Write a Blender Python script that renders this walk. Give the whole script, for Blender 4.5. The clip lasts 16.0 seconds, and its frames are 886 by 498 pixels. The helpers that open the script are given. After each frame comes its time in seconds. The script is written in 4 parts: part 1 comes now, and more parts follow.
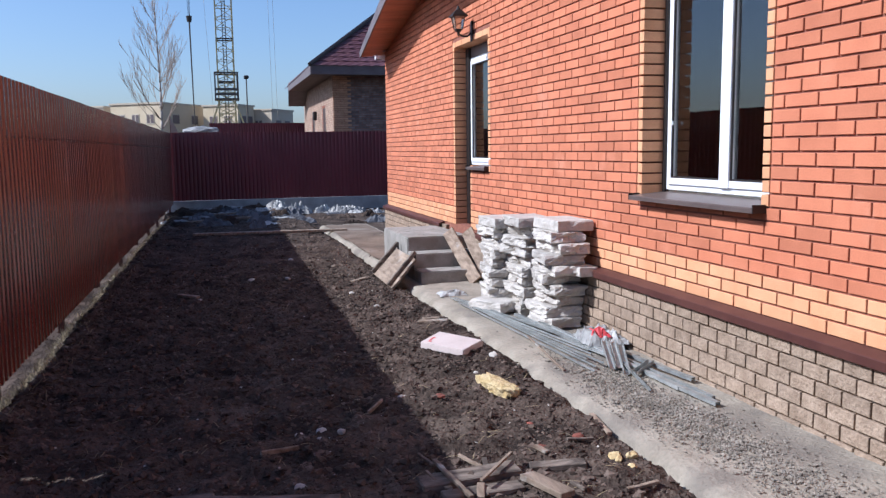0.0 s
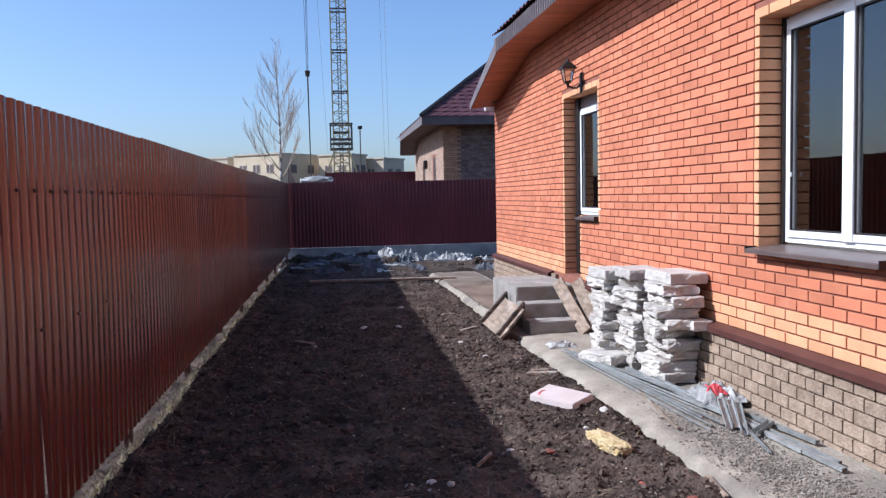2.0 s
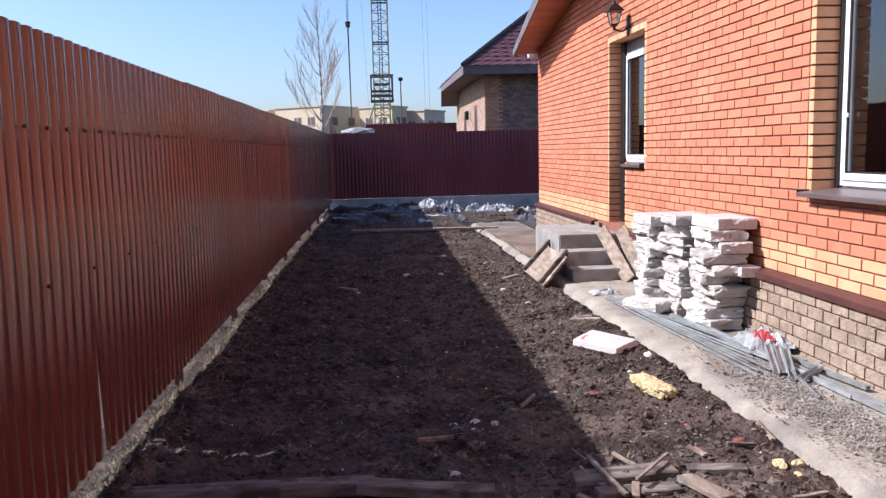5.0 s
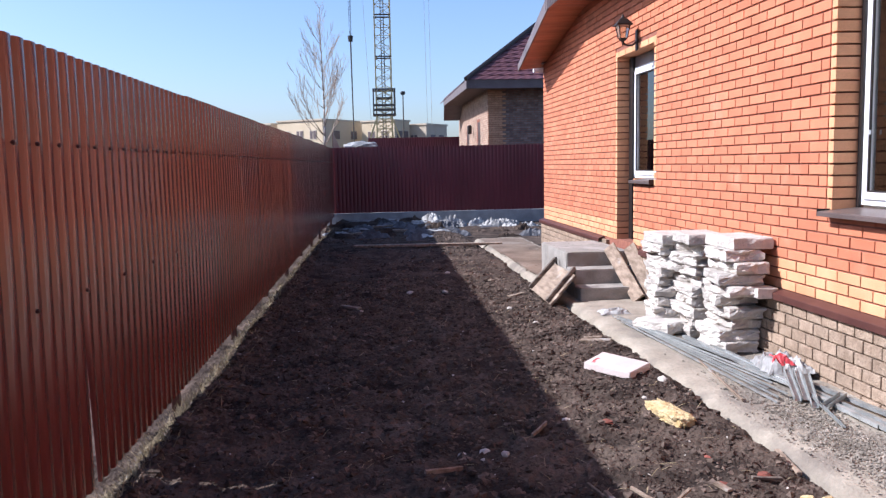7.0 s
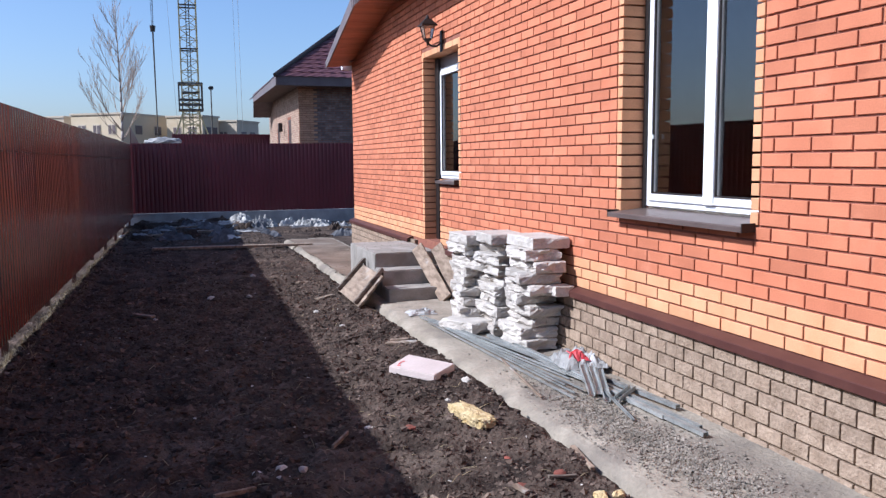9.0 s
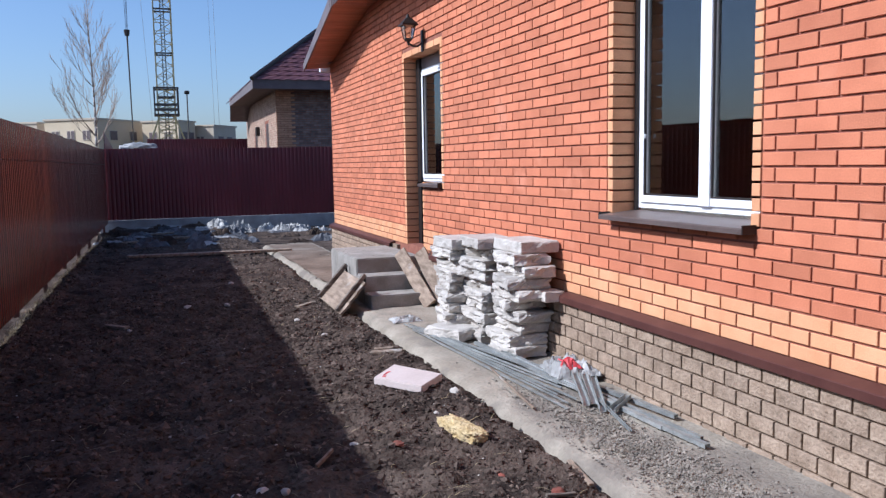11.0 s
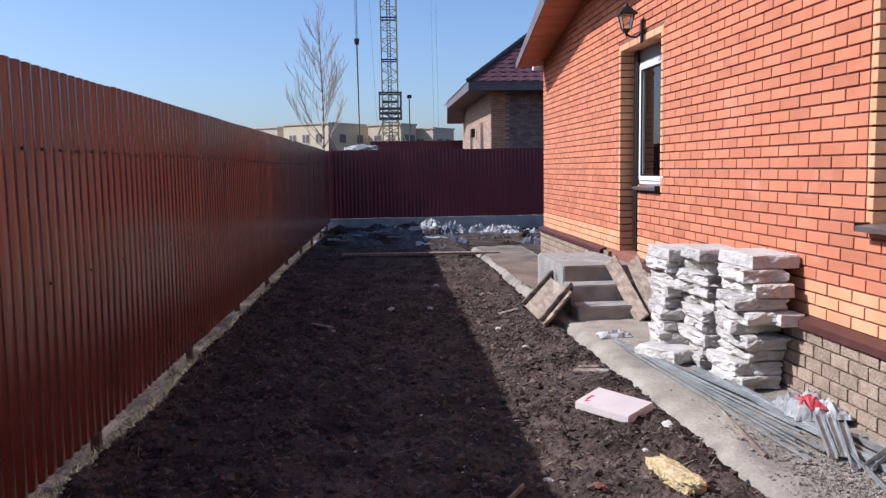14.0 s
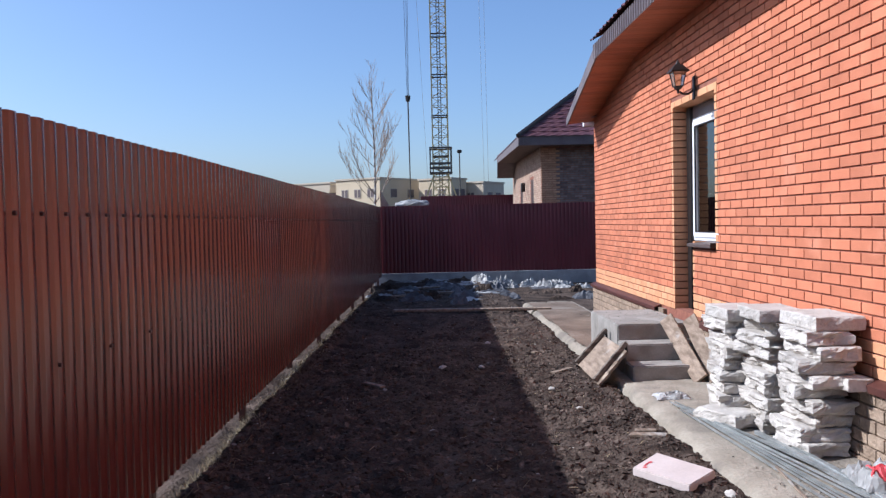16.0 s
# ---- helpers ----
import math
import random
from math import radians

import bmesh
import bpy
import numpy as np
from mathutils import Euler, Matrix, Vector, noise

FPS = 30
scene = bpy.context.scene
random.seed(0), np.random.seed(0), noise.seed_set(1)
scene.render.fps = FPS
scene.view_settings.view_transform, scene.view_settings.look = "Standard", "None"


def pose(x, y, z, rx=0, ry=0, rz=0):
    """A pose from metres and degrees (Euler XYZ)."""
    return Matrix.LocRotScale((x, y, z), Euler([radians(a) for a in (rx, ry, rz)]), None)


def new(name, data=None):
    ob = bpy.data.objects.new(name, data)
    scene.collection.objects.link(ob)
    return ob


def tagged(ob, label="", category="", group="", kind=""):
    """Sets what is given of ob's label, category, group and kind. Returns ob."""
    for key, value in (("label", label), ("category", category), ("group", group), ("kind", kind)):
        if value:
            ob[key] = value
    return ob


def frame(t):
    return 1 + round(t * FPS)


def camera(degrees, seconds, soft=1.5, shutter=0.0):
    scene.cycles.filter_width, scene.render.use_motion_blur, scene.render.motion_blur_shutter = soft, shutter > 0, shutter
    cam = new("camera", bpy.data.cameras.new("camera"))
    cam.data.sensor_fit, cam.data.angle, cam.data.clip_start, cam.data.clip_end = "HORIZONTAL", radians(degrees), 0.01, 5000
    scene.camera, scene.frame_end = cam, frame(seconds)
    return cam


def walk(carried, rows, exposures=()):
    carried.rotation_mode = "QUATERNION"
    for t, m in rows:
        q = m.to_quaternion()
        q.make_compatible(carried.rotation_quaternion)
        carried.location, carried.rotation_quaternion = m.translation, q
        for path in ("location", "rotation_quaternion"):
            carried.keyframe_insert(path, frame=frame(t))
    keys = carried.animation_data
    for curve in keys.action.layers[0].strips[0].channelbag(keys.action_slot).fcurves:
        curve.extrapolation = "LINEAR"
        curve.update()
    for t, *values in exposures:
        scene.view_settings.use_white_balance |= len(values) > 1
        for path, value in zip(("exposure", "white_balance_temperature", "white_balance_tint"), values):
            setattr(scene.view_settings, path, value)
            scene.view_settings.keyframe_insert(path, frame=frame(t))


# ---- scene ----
cam = camera(57.33, 16.0, soft=1.35)
PATH = [
    (0, pose(-3.031, -10.039, 1.555, 82.938, 0.715, -15.945)),
    (0.5, pose(-3.058, -10.083, 1.567, 82.885, 0.896, -11.600)),
    (1, pose(-3.065, -10.093, 1.579, 83.155, 1.129, -9.436)),
    (1.5, pose(-3.058, -10.090, 1.591, 84.286, 1.123, -8.594)),
    (2, pose(-3.055, -10.102, 1.612, 86.287, 1.156, -8.318)),
    (2.5, pose(-3.069, -10.105, 1.600, 87.379, 1.152, -7.607)),
    (3, pose(-3.083, -10.098, 1.558, 87.336, 1.150, -6.165)),
    (3.5, pose(-3.088, -10.091, 1.536, 85.233, 1.188, -5.663)),
    (4, pose(-3.079, -10.090, 1.527, 83.027, 1.263, -5.514)),
    (6.5, pose(-3.075, -10.011, 1.572, 83.383, 1.236, -5.313)),
    (7, pose(-3.098, -9.887, 1.564, 84.007, 1.111, -5.339)),
    (7.5, pose(-3.089, -9.814, 1.571, 83.930, 1.082, -6.679)),
    (8, pose(-3.040, -9.780, 1.574, 83.750, 0.567, -11.217)),
    (8.5, pose(-2.981, -9.755, 1.568, 83.636, -0.037, -16.838)),
    (11, pose(-2.932, -9.495, 1.557, 83.981, 0.939, -19.771)),
    (11.5, pose(-2.882, -9.416, 1.552, 84.167, 1.309, -16.690)),
    (12, pose(-2.858, -9.244, 1.536, 84.200, 1.329, -14.744)),
    (12.5, pose(-2.829, -9.059, 1.530, 84.242, 1.155, -10.817)),
    (13, pose(-2.811, -9.020, 1.528, 84.334, 1.174, -8.076)),
    (13.5, pose(-2.774, -9.025, 1.550, 84.312, 1.044, -6.040)),
    (14, pose(-2.755, -9.017, 1.552, 84.321, 0.882, -4.721)),
    (14.5, pose(-2.756, -9.002, 1.553, 84.335, 1.089, -3.426)),
    (15, pose(-2.771, -8.993, 1.558, 84.376, 1.132, -1.941)),
    (15.5, pose(-2.777, -8.999, 1.580, 85.795, 1.204, -1.259)),
    (16, pose(-2.767, -9.000, 1.603, 88.127, 1.236, -1.187)),
]
walk(cam, PATH, [(0.0, 0.94, 5300, 14), (2.0, 1.03, 5300, 14), (3.5, 1.28, 5550, 17), (7.0, 1.36, 5550, 18), (8.5, 1.13, 5400, 16), (11.0, 0.87, 5250, 14), (12.5, 0.87, 5350, 15), (15.0, 1.0, 5480, 16), (16.0, 0.97, 5380, 14)])

# ---- sky, sun, exposure ----
SUN = Vector((1.0, -0.10, -0.83)).normalized()
world = bpy.data.worlds.new("sky")
scene.world = world
world.use_nodes = True
wn = world.node_tree.nodes
wbg = wn["Background"]
skytex = wn.new("ShaderNodeTexSky")
skytex.sky_type = 'NISHITA'
skytex.sun_disc = False
skytex.sun_elevation = math.asin(-SUN.z)
skytex.sun_rotation = math.atan2(-SUN.x, -SUN.y)
skytex.air_density = 1.0
skytex.dust_density = 1.5
skytex.ozone_density = 3.0
world.node_tree.links.new(skytex.outputs[0], wbg.inputs[0])
wbg.inputs[1].default_value = 0.074
sl = bpy.data.lights.new("sun", 'SUN')
sl.energy, sl.angle, sl.color = 3.3, radians(0.5), (1.0, 0.94, 0.83)
sun = new("sun", sl)
sun.rotation_euler = SUN.to_track_quat("-Z", "Y").to_euler()


# ---- materials ----
def mat(name, c1, c2, scale=8.0, rough=0.85, metal=0.0, bump=0.3, bscale=60.0, bdist=0.01, vary=0.0, fine=0.25, spec=0.4, stain=None, stretch=(1, 1, 1), detail=6):
    m = bpy.data.materials.new(name)
    m.use_nodes = True
    n, l = m.node_tree.nodes, m.node_tree.links
    b = n["Principled BSDF"]
    tc = n.new("ShaderNodeTexCoord")
    mp = n.new("ShaderNodeMapping")
    mp.inputs["Scale"].default_value = stretch
    geo = n.new("ShaderNodeNewGeometry")
    l.new(geo.outputs["Position"], mp.inputs[0])
    n1 = n.new("ShaderNodeTexNoise")
    n1.inputs["Scale"].default_value, n1.inputs["Detail"].default_value = scale, detail
    l.new(mp.outputs[0], n1.inputs[0])
    r = n.new("ShaderNodeValToRGB")
    r.color_ramp.elements[0].position, r.color_ramp.elements[1].position = 0.32, 0.68
    r.color_ramp.elements[0].color, r.color_ramp.elements[1].color = (*c1, 1), (*c2, 1)
    l.new(n1.outputs[0], r.inputs[0])
    n2 = n.new("ShaderNodeTexNoise")
    n2.inputs["Scale"].default_value, n2.inputs["Detail"].default_value = bscale, 5
    l.new(mp.outputs[0], n2.inputs[0])
    col = r.outputs[0]

    def value(src, lo, hi, colour):
        mr = n.new("ShaderNodeMapRange")
        mr.inputs[3].default_value, mr.inputs[4].default_value = lo, hi
        l.new(src, mr.inputs[0])
        hv = n.new("ShaderNodeHueSaturation")
        l.new(mr.outputs[0], hv.inputs["Value"])
        l.new(colour, hv.inputs["Color"])
        return hv.outputs[0]
    if fine:
        col = value(n2.outputs[0], 1 - fine, 1 + fine, col)
    if vary:
        oi = n.new("ShaderNodeObjectInfo")
        ad = n.new("ShaderNodeMath")
        ad.operation = 'ADD'
        l.new(oi.outputs["Random"], ad.inputs[0])
        l.new(geo.outputs["Random Per Island"], ad.inputs[1])
        fr = n.new("ShaderNodeMath")
        fr.operation = 'FRACT'
        l.new(ad.outputs[0], fr.inputs[0])
        col = value(fr.outputs[0], 1 - vary, 1 + vary, col)
    if stain:
        n3 = n.new("ShaderNodeTexNoise")
        n3.inputs["Scale"].default_value, n3.inputs["Detail"].default_value = stain[0], 8
        l.new(geo.outputs["Position"], n3.inputs[0])
        r3 = n.new("ShaderNodeValToRGB")
        r3.color_ramp.elements[0].position, r3.color_ramp.elements[1].position = stain[2], stain[2] + 0.12
        l.new(n3.outputs[0], r3.inputs[0])
        mx = n.new("ShaderNodeMixRGB")
        l.new(r3.outputs[0], mx.inputs[0])
        l.new(col, mx.inputs[1])
        mx.inputs[2].default_value = (*stain[1], 1)
        col = mx.outputs[0]
    l.new(col, b.inputs["Base Color"])
    b.inputs["Roughness"].default_value, b.inputs["Metallic"].default_value = rough, metal
    b.inputs["Specular IOR Level"].default_value = spec
    if bump:
        bp = n.new("ShaderNodeBump")
        bp.inputs["Strength"].default_value, bp.inputs["Distance"].default_value = bump, bdist
        l.new(n2.outputs[0], bp.inputs["Height"])
        l.new(bp.outputs[0], b.inputs["Normal"])
    return m


M_RED = mat("red_brick", (0.46, 0.155, 0.078), (0.55, 0.195, 0.10), 3.5, 0.88, vary=0.13, bump=0.5, bscale=110, bdist=0.003, fine=0.16, stain=(2.3, (0.56, 0.22, 0.125), 0.60))
M_YEL = mat("yellow_brick", (0.60, 0.28, 0.135), (0.67, 0.345, 0.18), 4, 0.88, vary=0.09, bump=0.5, bscale=110, bdist=0.003, fine=0.15)
M_MORTAR = mat("dark_mortar", (0.20, 0.075, 0.048), (0.29, 0.115, 0.075), 12, 0.95, bscale=200, bdist=0.003)
M_PLINTH = mat("plinth_stone", (0.25, 0.18, 0.125), (0.36, 0.27, 0.195), 14, 0.95, vary=0.13, bump=1.0, bscale=55, bdist=0.012, fine=0.35)
M_PMORTAR = mat("plinth_joint", (0.17, 0.125, 0.085), (0.25, 0.19, 0.135), 12, 0.95)
M_LEDGE = mat("brown_ledge_metal", (0.065, 0.022, 0.018), (0.09, 0.034, 0.026), 6, 0.5, bump=0.05, fine=0.15)
M_CONC = mat("concrete", (0.25, 0.213, 0.165), (0.36, 0.315, 0.25), 3, 0.96, bump=0.9, bscale=40, bdist=0.014, fine=0.3, stain=(1.7, (0.20, 0.172, 0.14), 0.50))
M_STEP = mat("step_concrete", (0.22, 0.20, 0.175), (0.34, 0.315, 0.28), 5, 0.93, bump=0.6, bscale=55, bdist=0.008, fine=0.22, stain=(3.1, (0.24, 0.21, 0.175), 0.55))
M_BASE = mat("fence_base_concrete", (0.27, 0.26, 0.25), (0.38, 0.37, 0.36), 3, 0.95, bump=0.4)
M_SOIL = mat("soil", (0.030, 0.022, 0.018), (0.118, 0.086, 0.067), 2.5, 1.0, bump=1.0, bscale=30, bdist=0.045, fine=0.55, spec=0.15, stain=(1.1, (0.135, 0.102, 0.08), 0.58), detail=10)
M_CLOD = mat("soil_clod", (0.042, 0.031, 0.025), (0.14, 0.104, 0.083), 6, 1.0, bump=0.8, bscale=80, vary=0.4, spec=0.15)
M_GRASS = mat("dry_grass", (0.20, 0.15, 0.085), (0.34, 0.27, 0.16), 6, 0.95, vary=0.35)
M_GRAVEL = mat("grey_gravel", (0.15, 0.13, 0.105), (0.30, 0.265, 0.22), 9, 0.95, vary=0.3)
M_FENCE = mat("brown_red_steel", (0.128, 0.031, 0.023), (0.165, 0.041, 0.030), 1.5, 0.2, bump=0.12, bscale=3, bdist=0.006, fine=0.06, spec=1.0, stretch=(1, 1, 0.25))
M_FENCE2 = mat("wine_red_steel", (0.10, 0.010, 0.017), (0.15, 0.018, 0.027), 1.2, 0.36, bump=0.1, bscale=5, fine=0.10, spec=0.6, stretch=(1, 1, 0.3))
M_SCREW = mat("screw_head", (0.05, 0.012, 0.008), (0.06, 0.015, 0.01), 20, 0.4)
M_PVC = mat("white_pvc", (0.78, 0.79, 0.80), (0.82, 0.82, 0.83), 3, 0.35, bump=0.0, fine=0.03)
M_DARK = mat("dark_brown_trim", (0.012, 0.008, 0.007), (0.018, 0.012, 0.011), 5, 0.5, bump=0.05)
M_SILL = mat("sill_metal", (0.085, 0.062, 0.055), (0.12, 0.09, 0.08), 4, 0.38, bump=0.05)
M_ROOM = mat("room_plaster", (0.74, 0.71, 0.66), (0.80, 0.77, 0.72), 3, 0.95)
M_SOFFIT = mat("soffit_wood", (0.34, 0.12, 0.06), (0.44, 0.17, 0.085), 3, 0.45, vary=0.15, stretch=(0.4, 3, 1))
M_FASCIA = mat("grey_brown_fascia", (0.115, 0.085, 0.085), (0.16, 0.125, 0.12), 3, 0.45, bump=0.05)
M_ROOF = mat("brown_metal_tile", (0.095, 0.04, 0.044), (0.14, 0.062, 0.066), 3, 0.35, bump=0.1)
M_WHITE = mat("white_block", (0.41, 0.37, 0.325), (0.54, 0.50, 0.45), 6, 0.95, bump=0.9, bscale=32, bdist=0.016, fine=0.18, vary=0.10, stain=(5, (0.33, 0.295, 0.26), 0.60))
M_PINK = mat("pinkish_board", (0.52, 0.435, 0.40), (0.60, 0.515, 0.48), 4, 0.85, bump=0.3, fine=0.12, stain=(9, (0.44, 0.37, 0.33), 0.62))
M_REDPAINT = mat("red_print", (0.55, 0.05, 0.06), (0.62, 0.08, 0.09), 8, 0.6)
M_FOAM = mat("yellow_foam", (0.50, 0.36, 0.16), (0.68, 0.54, 0.31), 22, 0.95, bump=1.0, bscale=45, bdist=0.03, fine=0.4, stain=(16, (0.33, 0.21, 0.08), 0.62))
M_WOOD = mat("weathered_wood", (0.15, 0.108, 0.076), (0.33, 0.255, 0.19), 5, 0.9, bump=0.5, bscale=40, stretch=(5, 0.7, 4), vary=0.15, stain=(5, (0.38, 0.36, 0.33), 0.6))
M_MUD = mat("muddy_wood", (0.085, 0.066, 0.052), (0.25, 0.205, 0.165), 6, 0.95, bump=0.6, bscale=35, stretch=(0.8, 5, 4), stain=(7, (0.07, 0.055, 0.045), 0.50))
M_ZINC = mat("galvanised_steel", (0.30, 0.315, 0.305), (0.46, 0.475, 0.46), 10, 0.45, 0.55, bump=0.1, vary=0.18)
M_PLASTIC = mat("white_plastic_sheet", (0.22, 0.215, 0.205), (0.43, 0.42, 0.40), 5, 0.5, bump=0.5, bscale=20, vary=0.25)
M_TRASH = mat("dark_wet_debris", (0.05, 0.05, 0.055), (0.14, 0.14, 0.15), 6, 0.6, vary=0.4)
M_BARK = mat("birch_bark", (0.36, 0.31, 0.26), (0.52, 0.47, 0.41), 6, 0.9, stain=(9, (0.10, 0.08, 0.07), 0.60))
M_TWIG = mat("twig", (0.22, 0.165, 0.125), (0.33, 0.26, 0.20), 6, 0.9)
M_CRANE = mat("crane_yellow", (0.58, 0.45, 0.20), (0.68, 0.54, 0.27), 4, 0.6, vary=0.15)
M_CRANED = mat("crane_dark_steel", (0.08, 0.065, 0.05), (0.13, 0.11, 0.09), 4, 0.6)
M_FARW = mat("beige_facade", (0.58, 0.47, 0.31), (0.64, 0.53, 0.37), 0.5, 0.95, fine=0.06)
M_FARG = mat("grey_facade", (0.50, 0.42, 0.31), (0.56, 0.48, 0.37), 0.5, 0.95, fine=0.06)
M_NBG = mat("grey_brown_brick", (0.15, 0.115, 0.10), (0.23, 0.18, 0.155), 6, 0.9, vary=0.3)
M_NBS = mat("grey_tan_brick", (0.29, 0.205, 0.15), (0.40, 0.29, 0.215), 5, 0.9, vary=0.22)
M_NBY = mat("tan_brick", (0.44, 0.24, 0.14), (0.53, 0.31, 0.19), 5, 0.9, vary=0.15)
M_BLACK = mat("black_metal", (0.018, 0.014, 0.013), (0.03, 0.022, 0.02), 8, 0.45, bump=0.1)
M_RUST = mat("red_brick_bit", (0.16, 0.055, 0.038), (0.27, 0.085, 0.06), 9, 0.95, vary=0.2, bump=0.8, fine=0.4, stain=(20, (0.09, 0.065, 0.05), 0.55))
M_BROWN = mat("brown_door", (0.05, 0.028, 0.022), (0.07, 0.04, 0.03), 5, 0.45)


def glass_mat(name, tint, floor_gloss):
    m = bpy.data.materials.new(name)
    m.use_nodes = True
    n, l = m.node_tree.nodes, m.node_tree.links
    out = n["Material Output"]
    n.remove(n["Principled BSDF"])
    tr, gl, mx, fr = n.new("ShaderNodeBsdfTransparent"), n.new("ShaderNodeBsdfGlossy"), n.new("ShaderNodeMixShader"), n.new("ShaderNodeFresnel")
    tr.inputs[0].default_value = (*tint, 1)
    gl.inputs["Roughness"].default_value = 0.01
    fr.inputs[0].default_value = 1.7
    ad = n.new("ShaderNodeMath")
    ad.operation = 'ADD'
    ad.use_clamp = True
    ad.inputs[1].default_value = floor_gloss
    l.new(fr.outputs[0], ad.inputs[0])
    l.new(ad.outputs[0], mx.inputs[0])
    l.new(tr.outputs[0], mx.inputs[1])
    l.new(gl.outputs[0], mx.inputs[2])
    l.new(mx.outputs[0], out.inputs[0])
    return m


M_GLASS = glass_mat("window_glass", (0.93, 0.94, 0.93), 0.08)
M_MUDF = mat("trodden_mud", (0.12, 0.085, 0.06), (0.22, 0.165, 0.12), 2.0, 0.9, bump=0.8, bscale=30, bdist=0.015, fine=0.35, stain=(1.3, (0.25, 0.205, 0.16), 0.56))
M_LGLASS = glass_mat("lantern_glass", (0.8, 0.8, 0.75), 0.1)


# ---- mesh helpers ----
def mesh_of(name, verts, faces, material, smooth=False):
    me = bpy.data.meshes.new(name)
    me.from_pydata(verts, [], faces)
    me.materials.append(material)
    if smooth:
        me.polygons.foreach_set("use_smooth", [True] * len(me.polygons))
    me.update()
    return me


def part(name, bm, material, parent=None, label="", smooth=False):
    me = bpy.data.meshes.new(name)
    bmesh.ops.recalc_face_normals(bm, faces=bm.faces)
    bm.to_mesh(me)
    bm.free()
    me.materials.append(material)
    if smooth:
        me.polygons.foreach_set("use_smooth", [True] * len(me.polygons))
    ob = new(name, me)
    if parent is not None:
        ob.parent = parent
    if label:
        tagged(ob, label)
    return ob


def add_box(bm, lo, hi, m=None):
    """A box from corner to corner, moved by m."""
    vs = [bm.verts.new((m @ Vector(p)) if m else p) for p in [(x, y, z) for x in (lo[0], hi[0]) for y in (lo[1], hi[1]) for z in (lo[2], hi[2])]]
    for f in ((0, 1, 3, 2), (4, 6, 7, 5), (0, 4, 5, 1), (2, 3, 7, 6), (0, 2, 6, 4), (1, 5, 7, 3)):
        bm.faces.new([vs[i] for i in f])
    return vs


def box_bm(lo, hi, bevel=0.0, m=None, seg=1):
    bm = bmesh.new()
    add_box(bm, lo, hi, m)
    if bevel:
        bmesh.ops.bevel(bm, geom=bm.edges[:], offset=bevel, segments=seg, affect='EDGES')
    return bm


def rod(bm, a, b, ra, rb, n=6):
    """A tapered rod between two points."""
    a, b = Vector(a), Vector(b)
    d = (b - a).normalized()
    u = d.orthogonal().normalized()
    v = d.cross(u)
    rings = []
    for p, r in ((a, ra), (b, rb)):
        rings.append([bm.verts.new(p + (u * math.cos(2 * math.pi * i / n) + v * math.sin(2 * math.pi * i / n)) * r) for i in range(n)])
    for i in range(n):
        bm.faces.new((rings[0][i], rings[0][(i + 1) % n], rings[1][(i + 1) % n], rings[1][i]))
    bm.faces.new(rings[0][::-1])
    bm.faces.new(rings[1])


def thing(name, label, category, at=(0, 0, 0), group=""):
    return tagged(new(name), label, category, group) if at == (0, 0, 0) else _placed(name, label, category, at, group)


def _placed(name, label, category, at, group):
    ob = new(name)
    ob.location = at
    return tagged(ob, label, category, group)


def structure(ob, label, category):
    return tagged(ob, label, category, kind="structure")


# plan: the house wall is the plane x = 0, the ground rises to z = 0 in the yard
def fence_x(y):
    return -4.395 + 0.0155 * y


def ground_z(x, y):
    """Height of the yard's earth."""
    p = Vector((x, y, 0))
    z = 0.05 * noise.noise(p * 0.45) + 0.030 * noise.noise(p * 1.9) - 0.008
    near = 1.0 if -12 < y < 6 and -4.6 < x < -0.6 else 0.5
    z += near * (0.026 * noise.noise(p * 5.1) + 0.038 * noise.noise(p * 10.0) + 0.024 * abs(noise.noise(p * 19.0)))
    d = x - fence_x(y)
    if d < 0.24:
        z -= 0.20 * min(1.0, (0.24 - d) / 0.22) * (0.85 + 0.3 * noise.noise(p * 2.7))
    z += 0.05 * math.exp(-((d - 0.27) / 0.09) ** 2) * (0.8 + 0.8 * noise.noise(p * 3.3))
    if y > 6:
        z -= 0.11 * min(1, (y - 6) / 6)
    if y > 15.6 or y < -13 or x < -5.2:
        z -= 0.02
    if x > -1.06:
        z -= min(0.16, (x + 1.06) * 0.45)
    return z


# ---- ground ----
def steps(a, b, s):
    n = max(1, round((b - a) / s))
    return [a + (b - a) * i / n for i in range(n)]


xs = [-900, -300, -120, -60, -30, -15, -9, -6.5, -5.4] + steps(-4.9, -0.6, 0.032) + [-0.6, 0.3, 3, 8, 15, 40, 120, 300, 900]
ys = [-900, -300, -100, -40, -20, -14] + steps(-11, -8, 0.08) + steps(-8, 0, 0.034) + steps(0, 6, 0.055) + steps(6, 15.6, 0.11) + [15.6, 16.5, 18, 22, 30, 45, 70, 120, 250, 500, 900]
gv = [(x, y, ground_z(x, y)) for y in ys for x in xs]
nx = len(xs)
gf = [(j * nx + i, j * nx + i + 1, (j + 1) * nx + i + 1, (j + 1) * nx + i) for j in range(len(ys) - 1) for i in range(nx - 1)]
ground = structure(new("ground", mesh_of("ground", gv, gf, M_SOIL, True)), "dark freshly dug lumpy earth of the yard", "ground")


# ---- concrete apron along the house ----
def apron_edge(y):
    return -0.905 + 0.055 * noise.noise(Vector((0, y * 0.9, 3))) + 0.008 * noise.noise(Vector((5, y * 6, 3)))


